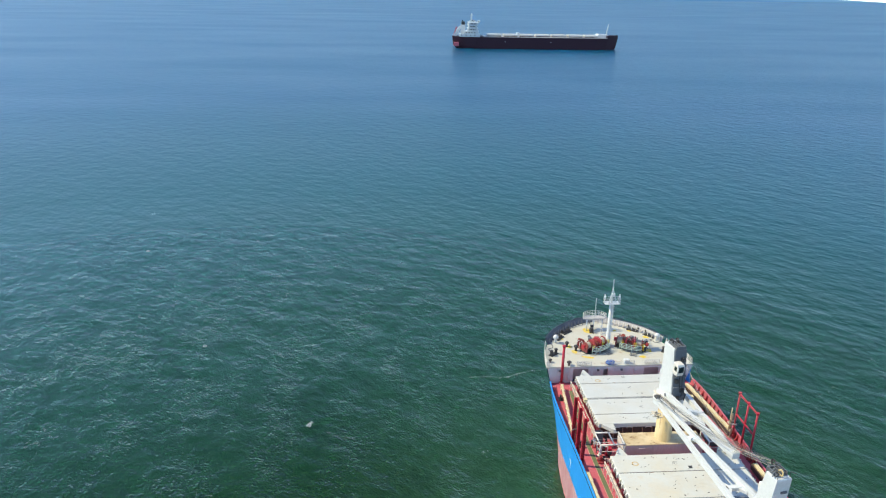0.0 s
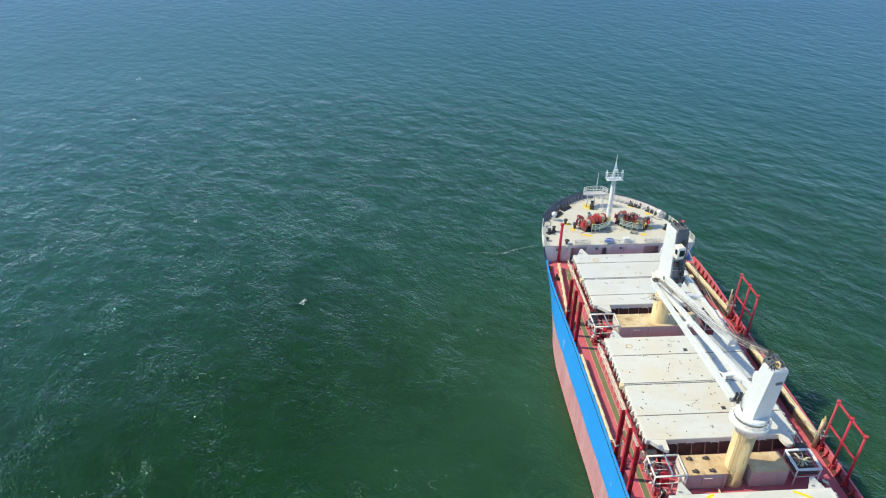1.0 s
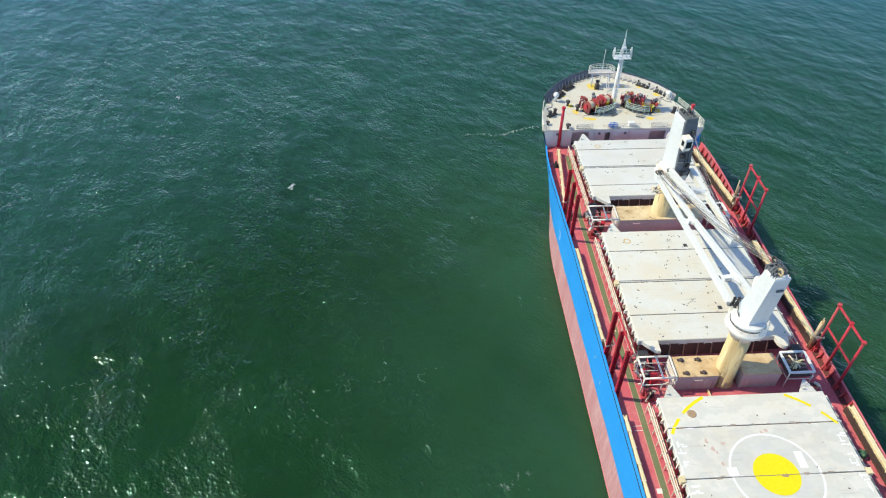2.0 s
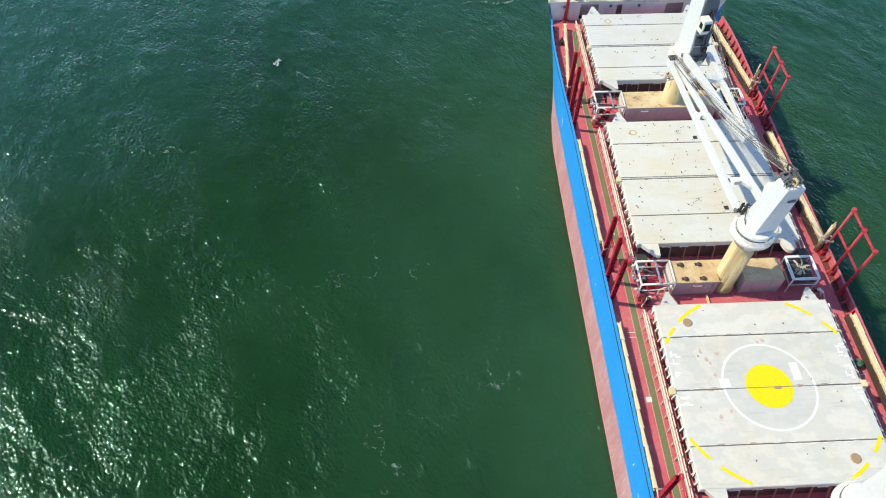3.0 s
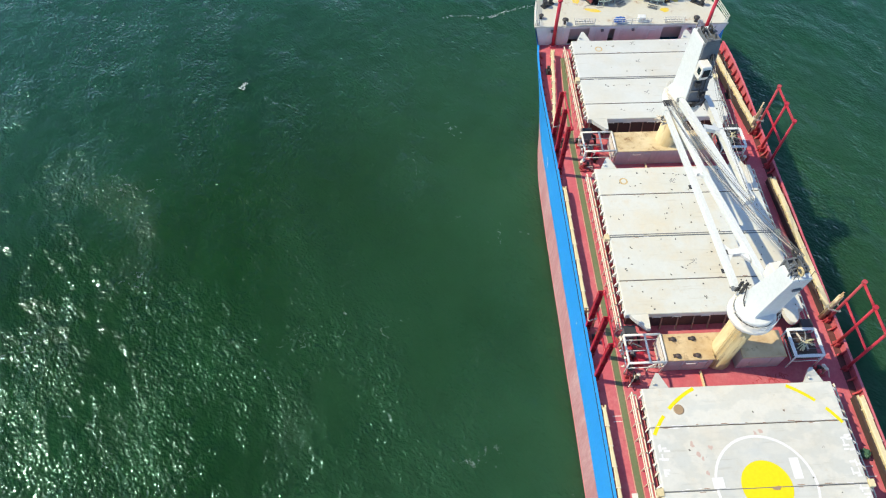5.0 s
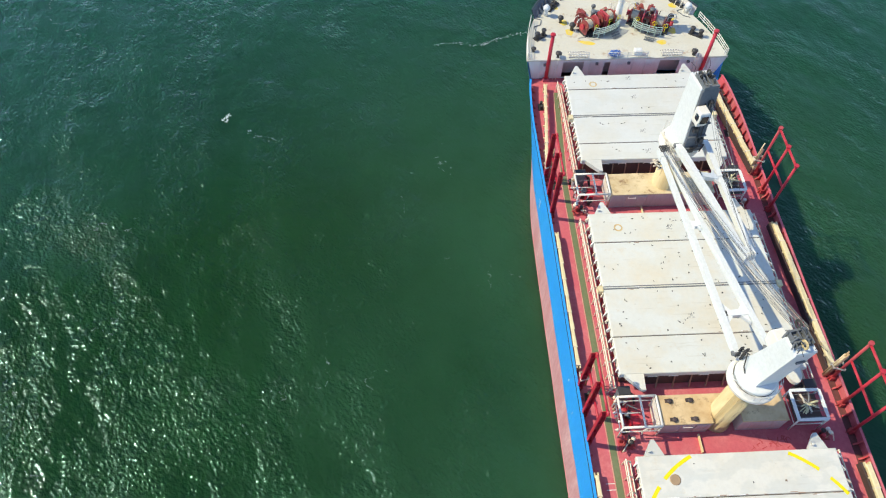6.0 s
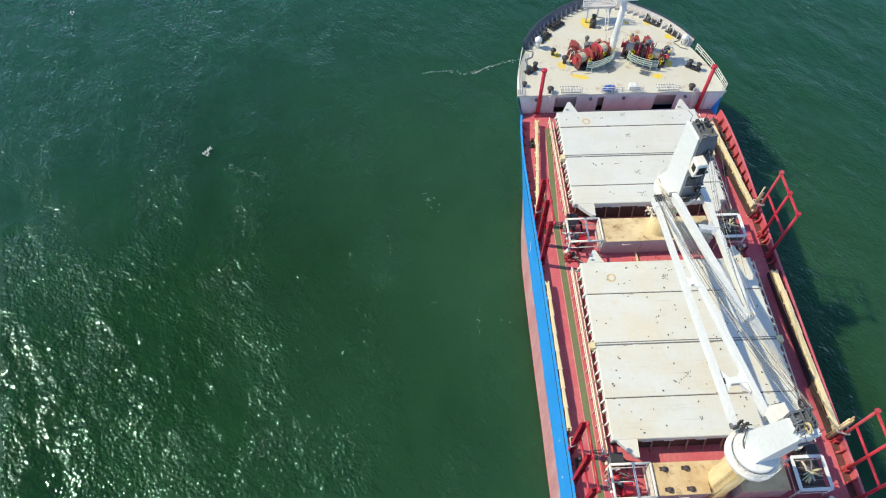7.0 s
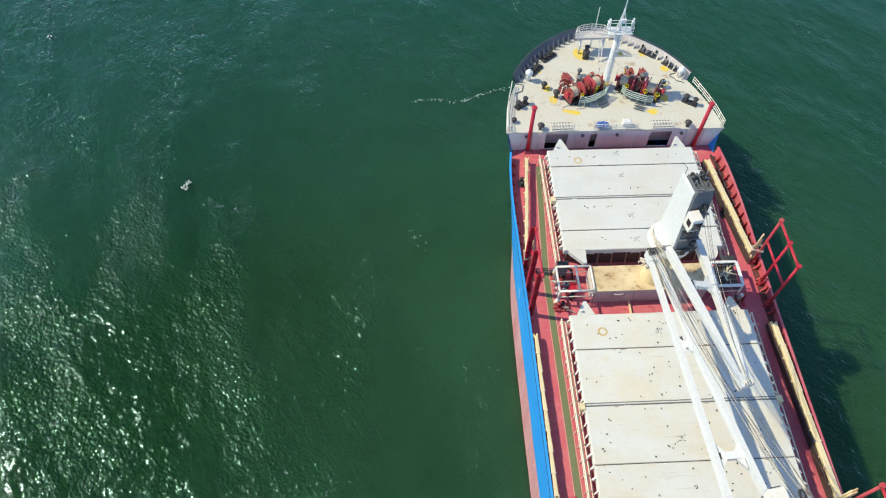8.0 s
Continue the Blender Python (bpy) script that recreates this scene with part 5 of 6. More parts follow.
# ---- forecastle gear ----
def rail_run(name, pts, h=1.05, label="white pipe guard rail along the deck edge", group="guard rails"):
    """Posts and three rails along a line of plan points on the forecastle deck."""
    ob = thing(name, (pts[0][0], pts[0][1], FC), label, "railing", group)
    o = Vector((pts[0][0], pts[0][1]))
    q = [Vector(p) - o for p in pts]
    for a, b in zip(q, q[1:]):
        n = max(1, round((b - a).length / 1.3))
        for k in range(n + 1):
            p = a.lerp(b, k / n)
            bm = B()
            tube(bm, (p.x, p.y, 0), (p.x, p.y, h), 0.045, n=6)
            part("post", bm, RAIL, ob)
        for z in (h, h * 0.66, h * 0.33):
            bm = B()
            tube(bm, (a.x, a.y, z), (b.x, b.y, z), 0.05, n=6)
            part("rail", bm, RAIL, ob)
    return ob


for s in (-1, 1):
    rail_run("guard_rail", [(s * x + stem_shift(y), y) for x, y in ((12.25, 77.0), (12.95, 74.6), (13.6, 72.0), (13.95, 69.0), (13.5, 68.95))])
rail_run("guard_rail", [(-8.4, 68.95), (-5.6, 68.95)], label="short white rail at a stair opening")
rail_run("guard_rail", [(4.6, 68.95), (7.4, 68.95)], label="short white rail at a stair opening")
for x0 in (-8.3, 4.7):
    ob = thing("stair_hatch", (x0, 69.1, FC), "pale steel grid over a stair opening on the forecastle", "grating", "stair hatches")
    for k in range(7):
        bm = B()
        box(bm, 0.1 + k * 0.38, 0.2 + k * 0.38, 0, 1.15, 0.05, 0.12)
        part("slat", bm, RAIL, ob)
    for y in (0.0, 0.55, 1.1):
        bm = B()
        box(bm, 0, 2.6, y, y + 0.09, 0.0, 0.06)
        part("bearer", bm, SLATE, ob)


def bollards(x, y, turn):
    ob = thing("mooring_bollard", (x, y, FC), "pair of dark steel mooring bollards on a base plate", "bollard", "mooring bollards", turn)
    bm = B()
    box(bm, -1.0, 1.0, -0.42, 0.42, 0, 0.16)
    part("base_plate", bm, DARK, ob)
    for s in (-0.6, 0.6):
        bm = B()
        lathe(bm, [(0.32, 0.16), (0.29, 0.3), (0.27, 0.85), (0.36, 0.95), (0.36, 1.05), (0.2, 1.1)], (s, 0, 0), 16)
        part("bitt", bm, DARK, ob)


for x, y, t in ((-11.8, 73.5, 35), (10.5, 73.3, -35), (-1.8, 82.9, 75)):
    bollards(x, y, t)


def fairlead(x, y, turn):
    ob = thing("roller_fairlead", (x, y, FC), "dark steel roller fairlead against the bulwark", "fairlead", "roller fairleads", turn)
    bm = B()
    box(bm, -1.2, 1.2, -0.4, 0.4, 0, 0.25)
    part("base", bm, DARK, ob)
    for s in (-0.7, 0.0, 0.7):
        bm = B()
        lathe(bm, [(0.24, 0.25), (0.16, 0.32), (0.16, 0.48), (0.24, 0.56), (0.1, 0.6)], (s, 0, 0), 14)
        part("roller", bm, SLATE if x > 0 else DARK, ob)
    bm = B()
    box(bm, -1.2, -0.95, 0.4, 0.55, 0, 0.8)
    box(bm, 0.95, 1.2, 0.4, 0.55, 0, 0.8)
    box(bm, -0.95, 0.95, 0.4, 0.55, 0, 0.3)
    part("back_plate", bm, DARK, ob)


for x, y, t in ((6.8, 82.9, -38), (9.4, 80.3, -48), (-7.1, 82.5, 38), (-9.2, 80.0, 48)):
    fairlead(x, y, t)


def ventilator(x, y, mat, r, h, label):
    ob = thing("ventilator", (x, y, FC), label, "ventilator", "ventilators")
    bm = B()
    lathe(bm, [(r * 0.55, 0), (r * 0.55, h * 0.7)], n=16)
    part("trunk", bm, mat, ob)
    bm = B()
    lathe(bm, [(r * 0.9, h * 0.62), (r, h * 0.68), (r, h * 0.85), (r * 0.6, h), (0.05, h * 1.05)], n=18)
    part("cap", bm, mat, ob)


for x, y, m, r, h, lab in ((-13.1, 70.6, DARK, 0.34, 0.7, "small dark ventilator at the deck edge"), (-10.4, 78.2, WHITE, 0.5, 1.7, "white mushroom ventilator near the bulwark"), (10.3, 78.2, WHITE, 0.5, 1.6, "white mushroom ventilator near the bulwark"),
                           (-8.5, 76.6, DARK, 0.4, 1.1, "small dark ventilator on the forecastle"), (-7.1, 74.9, DARK, 0.45, 1.2, "small dark ventilator with a yellow band"),
                           (-9.8, 69.3, DARK, 0.45, 0.9, "black mushroom ventilator at the deck edge"), (9.2, 69.2, DARK, 0.45, 0.9, "black mushroom ventilator at the deck edge"),
                           (-3.4, 79.0, SLATE, 0.32, 1.1, "grey ventilator behind the windlass"), (3.0, 79.2, SLATE, 0.32, 1.1, "grey ventilator behind the windlass"),
                           (7.4, 76.4, DARK, 0.4, 1.2, "small dark ventilator on the forecastle")):
    ventilator(x, y, m, r, h, lab)


def drum(bm_red, bm_rope, c, r, w, axis, rope=True):
    """A winch drum with two flanges; axis is a unit plan direction."""
    a = Vector((axis[0], axis[1], 0))
    c = Vector(c)
    for s in (-1, 1):
        tube(bm_red, c + a * (s * w / 2 - 0.05), c + a * (s * w / 2 + 0.05), r, n=20)
    tube(bm_red, c - a * (w / 2), c + a * (w / 2), r * 0.35, n=12)
    if rope:
        n = 5
        for i in range(n):
            x0 = -w / 2 + 0.07 + (w - 0.14) * i / n
            tube(bm_rope, c + a * x0, c + a * (x0 + (w - 0.14) / n * 0.55), r * 0.80, n=16)
            tube(bm_rope, c + a * (x0 + (w - 0.14) / n * 0.5), c + a * (x0 + (w - 0.14) / n), r * 0.73, n=16)


def windlass(side, x, y, turn):
    ob = thing("anchor_windlass", (x, y, FC), "oxide-red anchor windlass with rope drums and rusty gears", "windlass", "windlasses", turn)
    bm = B()
    box(bm, -3.0, 3.0, -0.9, 0.9, 0, 0.3)
    box(bm, -2.4, 2.6, -1.2, 1.1, 0.02, 0.15)
    part("bed", bm, DARK, ob)
    for k, (cx, r, w, rope) in enumerate(((-2.1, 0.82, 1.1, True), (-0.35, 0.62, 0.9, False), (1.5, 0.85, 1.2, True))):
        red, hemp = B(), B()
        drum(red, hemp, (cx, 0, 1.35), r, w, (1, 0), rope)
        dr = part("drum", red, WINCHRED, ob)
        if rope:
            part("rope_coil", hemp, ROPE, dr, "beige mooring rope wound on the drum")
        else:
            hemp.free()
    bm = B()
    tube(bm, (-3.2, 0, 1.35), (3.0, 0, 1.35), 0.16, n=12)
    for s in (-3.3, 2.9):
        lathe_axis = Vector((s, 0, 1.35))
        tube(bm, lathe_axis, lathe_axis + Vector((0.45, 0, 0)), 0.42, 0.32, n=14)
    part("shaft", bm, RED, ob)
    for cx in (-2.85, -1.3, 0.4, 2.3):
        bm = B()
        plate(bm, [(cx - 0.1, -0.75), (cx + 0.1, -0.75), (cx + 0.1, 0.75), (cx - 0.1, 0.75)], 0.3, 1.5)
        part("bearing_stand", bm, WINCHRED, ob)
    bm = B()
    box(bm, 0.55, 0.85, -0.9, 0.9, 0.3, 2.2)
    tube(bm, (-0.95, 0, 1.35), (-0.75, 0, 1.35), 0.95, n=22)
    tube(bm, (0.3, 0.3, 1.35), (0.42, 0.3, 1.35), 0.9, n=22)
    part("gear_case", bm, RUSTRED, ob)
    bm = B()
    lathe(bm, [(0.3, 0.3), (0.3, 1.5), (0.4, 1.55), (0.4, 1.8), (0.1, 1.9)], (0.0, 1.5, 0), 14)
    box(bm, -0.5, 0.9, 1.1, 1.9, 0, 0.5)
    part("hydraulic_motor", bm, SLATE, ob)
    # chain stopper and wildcat towards the bow
    bm = B()
    for k in range(9):
        box(bm, -0.55 + (0.09 if k % 2 else 0), -0.2 - (0.09 if k % 2 else 0), 1.2 + k * 0.34, 1.5 + k * 0.34, 0.3 + 0.02 * k, 0.46 + 0.02 * k)
    part("anchor_chain", bm, WINCHRED, ob, "rusty anchor chain")
    bm = B()
    box(bm, -0.85, 0.1, 3.0, 4.0, 0, 0.55)
    part("chain_stopper", bm, WINCHRED, ob)
    # brake handwheels and levers
    for cx in (-1.55, 0.95, 2.5):
        bm = B()
        tube(bm, (cx, -0.9, 0.3), (cx, -1.15, 1.5), 0.05, n=6)
        for i in range(10):
            t0, t1 = 2 * math.pi * i / 10, 2 * math.pi * (i + 1) / 10
            tube(bm, (cx + 0.3 * math.cos(t0), -1.17, 1.55 + 0.3 * math.sin(t0)), (cx + 0.3 * math.cos(t1), -1.17, 1.55 + 0.3 * math.sin(t1)), 0.035, n=5)
        part("brake_wheel", bm, YELLOW, ob, "yellow brake handwheel")
    # operating platform with a pale green rail on the aft side
    arc = [(-2.0, -1.35), (-1.5, -1.85), (-0.6, -2.05), (0.4, -2.1), (1.4, -2.05), (2.2, -1.75)]
    bm = B()
    plate(bm, arc + [(2.2, -1.1), (-2.0, -1.1)], 0.55, 0.62)
    plat = part("platform", bm, SLATE, ob)
    for px, py in arc:
        bm = B()
        tube(bm, (px, py, 0), (px, py, 1.65), 0.05, n=6)
        part("rail_post", bm, MINT, plat)
    for z in (0.7, 1.0, 1.32, 1.65):
        bm = B()
        polyline(bm, [(px, py, z) for px, py in arc], 0.055)
        part("rail_bar", bm, MINT, plat, "pale green rail")
    # a second gear set towards the bow and a steel step aft
    red, hemp = B(), B()
    hemp.free()
    drum(red, None, (-1.9, 2.0, 0.9), 0.75, 0.7, (0.8, 0.6), False)
    box(red, -2.6, -1.2, 1.5, 2.5, 0, 0.35)
    part("gear_wheel", red, WINCHRED, ob, "rusty gear wheel")
    bm = B()
    for k in range(3):
        box(bm, 0.2, 1.6, -2.6 - 0.35 * k, -2.4 - 0.35 * k, 0.35 - 0.12 * k, 0.4 - 0.12 * k)
    part("step", bm, SLATE, ob)
    for k in range(4):
        bm = B()
        x0, y0 = (-3.4, 0.9) if k < 2 else (2.4, 0.6)
        y0 += (k % 2) * 0.7
        pts = [(x0, y0, 0), (x0, y0, 1.5), (x0 + 0.25, y0 + 0.1, 1.8), (x0 + 0.9, y0 + 0.25, 1.8), (x0 + 1.1, y0 + 0.3, 1.5), (x0 + 1.1, y0 + 0.3, 0)]
        polyline(bm, pts, 0.055, 6)
        part("guard_hoop", bm, RAIL, ob, "pale pipe hoop")
    rng = random.Random(7 + side)
    for k in range(9):
        bm = B()
        px, py, h = rng.uniform(-2.8, 2.6), rng.uniform(-0.9, 1.9), rng.uniform(0.9, 2.2)
        tube(bm, (px, py, 0.3), (px + rng.uniform(-0.3, 0.3), py + rng.uniform(-0.4, 0.4), h), 0.05, n=6)
        tube(bm, (px - 0.05, py, h * 0.7), (px + rng.uniform(-0.7, 0.7), py + rng.uniform(-0.5, 0.5), h * 0.6), 0.04, n=6)
        part("lever", bm, (RUSTRED, YELLOW, RIB, DARK)[k % 4], ob)
    for k in range(5):
        bm = B()
        px, py = rng.uniform(-2.4, 2.2), rng.uniform(-0.6, 1.6)
        box(bm, px, px + rng.uniform(0.25, 0.6), py, py + rng.uniform(0.25, 0.5), 0.3, rng.uniform(0.8, 1.9))
        part("valve_block", bm, (WINCHRED, RIB, SLATE)[k % 3], ob)
    for k in range(11):
        bm = B()
        px, py = rng.uniform(-2.5, 2.5), rng.uniform(0.9, 1.5)
        polyline(bm, [(px, py, 0.1), (px, py, rng.uniform(0.6, 1.6)), (px + rng.uniform(-1, 1), py - 0.6, rng.uniform(0.8, 1.8)), (px + rng.uniform(-1, 1), py - 1.2, 0.4)], 0.07)
        part("hydraulic_pipe", bm, (WINCHRED, SLATE, ROPE)[k % 3], ob)


windlass(-1, -3.2, 75.4, 29)
windlass(1, 4.0, 75.5, -25)


def foremast():
    ob = thing("foremast", (-0.35, 76.6, FC), "white steel foremast with ladder, lights and a crosstree", "mast")
    bm = B()
    lathe(bm, [(0.75, 0), (0.75, 0.1), (0.45, 0.15), (0.40, 4.0), (0.34, 9.3)], n=18)
    part("pole", bm, WHITE, ob)
    bm = B()
    for s in (-0.22, 0.22):
        tube(bm, (s, -0.72, 0.2), (s, -0.62, 9.3), 0.045, n=6)
    for k in range(27):
        tube(bm, (-0.22, -0.7, 0.5 + k * 0.33), (0.22, -0.7, 0.5 + k * 0.33), 0.03, n=5)
    for k in range(9):
        for s in (-0.45, 0.45):
            tube(bm, (s * 0.5, -0.55, 0.9 + k), (s, -0.95, 0.9 + k), 0.02, n=5)
        tube(bm, (-0.45, -0.95, 0.9 + k), (0.45, -0.95, 0.9 + k), 0.02, n=5)
    part("ladder", bm, RAIL, ob)
    bm = B()
    box(bm, -1.5, 1.5, -0.8, 0.7, 9.3, 9.4)
    top = part("crosstree", bm, WHITE, ob, "white crosstree platform")
    for s in (-1.45, 1.45):
        bm = B()
        tube(bm, (s, 0, 9.4), (s, 0, 11.1), 0.12, n=8)
        lathe(bm, [(0.2, 10.2), (0.2, 10.7)], (s, 0, 0), 10)
        part("navigation_light", bm, WHITE, top)
    for a, b in (((-1.5, -0.8), (1.5, -0.8)), ((1.5, -0.8), (1.5, 0.7)), ((-1.5, 0.7), (-1.5, -0.8)), ((-1.5, 0.7), (1.5, 0.7))):
        for z in (9.85, 10.3):
            bm = B()
            tube(bm, (*a, z), (*b, z), 0.035, n=5)
            part("rail", bm, WHITE, top)
    bm = B()
    for sx, sy in ((-0.75, -0.5), (0.75, -0.5), (0, 0.6)):
        tube(bm, (sx, sy, 9.4), (0, 0, 12.4), 0.07, n=6)
    tube(bm, (0, 0, 9.4), (0, 0, 12.6), 0.12, n=8)
    tube(bm, (0, 0, 12.6), (0, 0, 14.2), 0.09, 0.04, n=8)
    part("topmast", bm, WHITE, ob, "tripod topmast with a spike")
    bm = B()
    box(bm, -0.3, 0.3, -0.75, -0.45, 11.0, 11.5)
    part("lamp_box", bm, WHITE, ob)


foremast()


def bow_platform():
    """Half-round lookout over the stem."""
    ob = thing("bow_platform", (-1.2, 83.7, FC), "half-round white lookout platform with rails over the stem", "platform")
    pts = [(-2.5, -0.5), (2.3, -0.5)] + [(2.3 * math.cos(radians(t)) - 0.1, -0.1 + 1.15 * math.sin(radians(t))) for t in range(10, 171, 16)]
    bm = B()
    plate(bm, [(x, y) for x, y in pts], 2.6, 2.75)
    plate(bm, [(x * 0.75, y * 0.75) for x, y in pts], 2.3, 2.6)
    part("floor", bm, GREYWALL, ob)
    loop = pts + pts[:1]
    for z in (3.1, 3.45, 3.8):
        bm = B()
        polyline(bm, [(x, y, z) for x, y in loop], 0.04, 6)
        part("rail", bm, RAIL, ob)
    for x, y in pts:
        bm = B()
        tube(bm, (x, y, 2.75), (x, y, 3.8), 0.04, n=6)
        part("rail_post", bm, RAIL, ob)
    for x, y in ((-1.6, -0.4), (1.6, -0.4), (0.2, 0.7)):
        bm = B()
        tube(bm, (x, y, 0), (x, y, 2.3), 0.13, n=8)
        part("leg", bm, WHITE, ob)
    bm = B()
    tube(bm, (0.2, 0.4, 2.75), (0.2, 0.4, 7.0), 0.07, 0.04, n=8)
    part("jackstaff", bm, WHITE, ob, "thin white jackstaff")
    bm = B()
    for s in (0.9, 1.3):
        tube(bm, (s, -0.5, 2.6), (s, -2.3, 0), 0.06, n=6)
    for k in range(6):
        tube(bm, (0.9, -0.7 - k * 0.3, 2.3 - k * 0.43), (1.3, -0.7 - k * 0.3, 2.3 - k * 0.43), 0.04, n=5)
    part("ladder", bm, RAIL, ob)


bow_platform()


YELLOWS = [(-2.6, 83.1, 1.5, 2.2, 10), (-6.4, 83.0, 0.8, 0.8, 0), (-8.8, 79.8, 0.7, 0.7, 0), (-8.0, 76.5, 1.0, 1.3, 20), (-7.5, 74.4, 1.0, 1.2, 20), (-5.3, 72.1, 2.2, 0.7, -15), (6.1, 82.8, 0.7, 0.8, 0), (8.6, 79.9, 1.1, 1.0, -35), (7.9, 77.2, 1.0, 1.3, 10), (7.3, 74.4, 1.1, 1.3, 0), (5.3, 71.9, 1.3, 0.9, 0), (3.1, 83.0, 0.7, 0.6, 0)]


def clutter():
    ob = thing("tarpaulin_bundle", (-1.9, 69.4, FC), "crumpled blue tarpaulin bundle at the deck edge", "tarpaulin")
    rng = random.Random(9)
    for k in range(4):
        bm = B()
        bmesh.ops.create_icosphere(bm, subdivisions=2, radius=0.55)
        for v in bm.verts:
            v.co = Vector((v.co.x * rng.uniform(0.6, 0.95) - 0.4 + k * 0.27, v.co.y * rng.uniform(0.6, 0.95), max(0.0, 0.35 + v.co.z * rng.uniform(0.6, 1.1))))
        part("fold", bm, TARP, ob)
    ob = thing("deck_locker", (1.3, 69.6, FC), "white deck locker with a lid at the deck edge", "locker")
    bm = B()
    rings(bm, [[Vector((sx * w, sy * d, z)) for sx, sy in ((-1, -1), (1, -1), (1, 1), (-1, 1))] for w, d, z in ((0.5, 0.35, 0), (0.5, 0.35, 0.7))])
    part("body", bm, WHITE, ob)
    bm = B()
    rings(bm, [[Vector((sx * w, sy * d, z)) for sx, sy in ((-1, -1), (1, -1), (1, 1), (-1, 1))] for w, d, z in ((0.55, 0.4, 0.702), (0.55, 0.4, 0.76), (0.42, 0.3, 0.86))])
    part("lid", bm, WHITE, ob)
    rail_run("guard_rail", [(-3.0, 68.95), (2.6, 68.95)], 0.95, "white rail along the forecastle edge")
    # yellow painted warnings on the forecastle deck
    for x, y, w, h, t in YELLOWS:
        bm = B()
        m = pose(x, y, FC + 0.006, 0, 0, t)
        rng = random.Random(int(x * 10))
        pts = [(w * 0.62 * rng.uniform(0.7, 1.05) * math.cos(t * 0.4488), h * 0.62 * rng.uniform(0.7, 1.05) * math.sin(t * 0.4488)) for t in range(14)]
        bm.faces.new([bm.verts.new(m @ Vector((p, q, 0))) for p, q in pts])
        structure("deck_marking", bm, [FCYELLOW], "worn yellow warning patch painted on the deck", "deck marking")
    for x, y, w, h in ((-12.0, 12.2, 0.9, 0.08), (-12.0, 11.6, 0.9, 0.08), (-11.7, 4.1, 0.6, 0.6), (12.0, 6.0, 1.2, 0.08), (12.0, 5.0, 1.2, 0.08)):
        bm = B()
        bm.faces.new([bm.verts.new((x + p * w / 2, y + q * h / 2, DECK + 0.012)) for p, q in ((-1, -1), (1, -1), (1, 1), (-1, 1))])
        structure("deck_marking", bm, [LINE], "small white line painted on the red deck", "deck marking")
    # slack mooring ropes on the forecastle
    for k, pts in enumerate((((-12.3, 77.6), (-11.2, 77.2), (-11.4, 76.2), (-12.4, 75.6), (-12.2, 74.6)), ((-9.4, 81.6), (-8.6, 80.9), (-9.6, 80.2), (-10.2, 79.6), (-9.3, 79.2)),
                             ((9.9, 79.0), (9.0, 78.6), (9.6, 77.6), (10.6, 77.0)), ((-6.4, 73.0), (-5.4, 73.4), (-4.6, 72.6), (-3.4, 72.9)))):
        rope = thing("mooring_rope", (pts[0][0], pts[0][1], FC), "slack grey mooring rope lying on the forecastle deck", "rope", "mooring ropes")
        bm = B()
        fine = []
        for i in range(len(pts) * 6 - 5):
            s = i / 6
            j = min(int(s), len(pts) - 2)
            u = s - j
            u = u * u * (3 - 2 * u)
            fine.append((pts[j][0] + (pts[j + 1][0] - pts[j][0]) * u - pts[0][0], pts[j][1] + (pts[j + 1][1] - pts[j][1]) * (s - j) - pts[0][1], 0.06))
        polyline(bm, fine, 0.06, 6)
        part("line", bm, ROPE if k % 2 else SLATE, rope)
    # scrawled rust stains on the deck before the after hatch
    rng = random.Random(21)
    bm = B()
    for k in range(26):
        x, y = (rng.uniform(3.5, 7.5), rng.uniform(14.9, 15.9)) if k < 16 else (rng.uniform(-11, 11), rng.choice((15.4, 44.4)) + rng.uniform(-0.5, 0.5))
        for _ in range(3):
            a, w = rng.uniform(0, 3.14), rng.uniform(0.15, 0.45)
            dx, dy = math.cos(a) * w, math.sin(a) * w
            z = DECK + rng.uniform(0.006, 0.014)
            bm.faces.new([bm.verts.new((x + u * dx - v * dy * 0.25, y + u * dy + v * dx * 0.25, z)) for u, v in ((-0.5, -0.5), (0.5, -0.4), (0.6, 0.4), (-0.4, 0.5))])
            x, y = x + dx * 0.7, y + dy * 0.7
    tagged(structure("deck_stain", bm, [RUSTRED], "scattered brown rust scrawls on the red deck", "rust stain"), "scattered brown rust scrawls on the red deck", "rust stain", "", "stuff")
    ob = thing("net_bundle", (12.0, 7.1, DECK), "round dark green bundle of net beside the folded stanchions", "net")
    bm = B()
    bmesh.ops.create_icosphere(bm, subdivisions=3, radius=0.55)
    rng = random.Random(4)
    for v in bm.verts:
        v.co = v.co * rng.uniform(0.85, 1.08)
        v.co.z = max(0, v.co.z + 0.45)
    part("bundle", bm, paint("green_net", (0.05, 0.13, 0.07), (0.1, 0.2, 0.12), rusty=0), ob)
    # boxes and gear at the aft port corner of each hatch
    for y in (50.2, 21.6):
        for s in (-1, 1):
            ob = thing("control_stand", (s * 9.6, y - 0.9, DECK), "dark hydraulic control stand at the hatch corner", "control stand", "control stands")
            bm = B()
            box(bm, -0.55, 0.55, -0.4, 0.4, 0, 2.6)
            part("cabinet", bm, SLATE, ob)
            bm = B()
            box(bm, -0.62, 0.62, -0.47, 0.47, 2.602, 2.68)
            part("lid", bm, DARK, ob)
            for k in range(3):
                bm = B()
                polyline(bm, [(0.6 * -s, -0.2 + 0.2 * k, 2.2), (1.1 * -s, -0.3 + 0.25 * k, 2.0 - 0.4 * k), (1.5 * -s, -0.5, 0.1)], 0.09)
                part("hose", bm, DARK, ob)
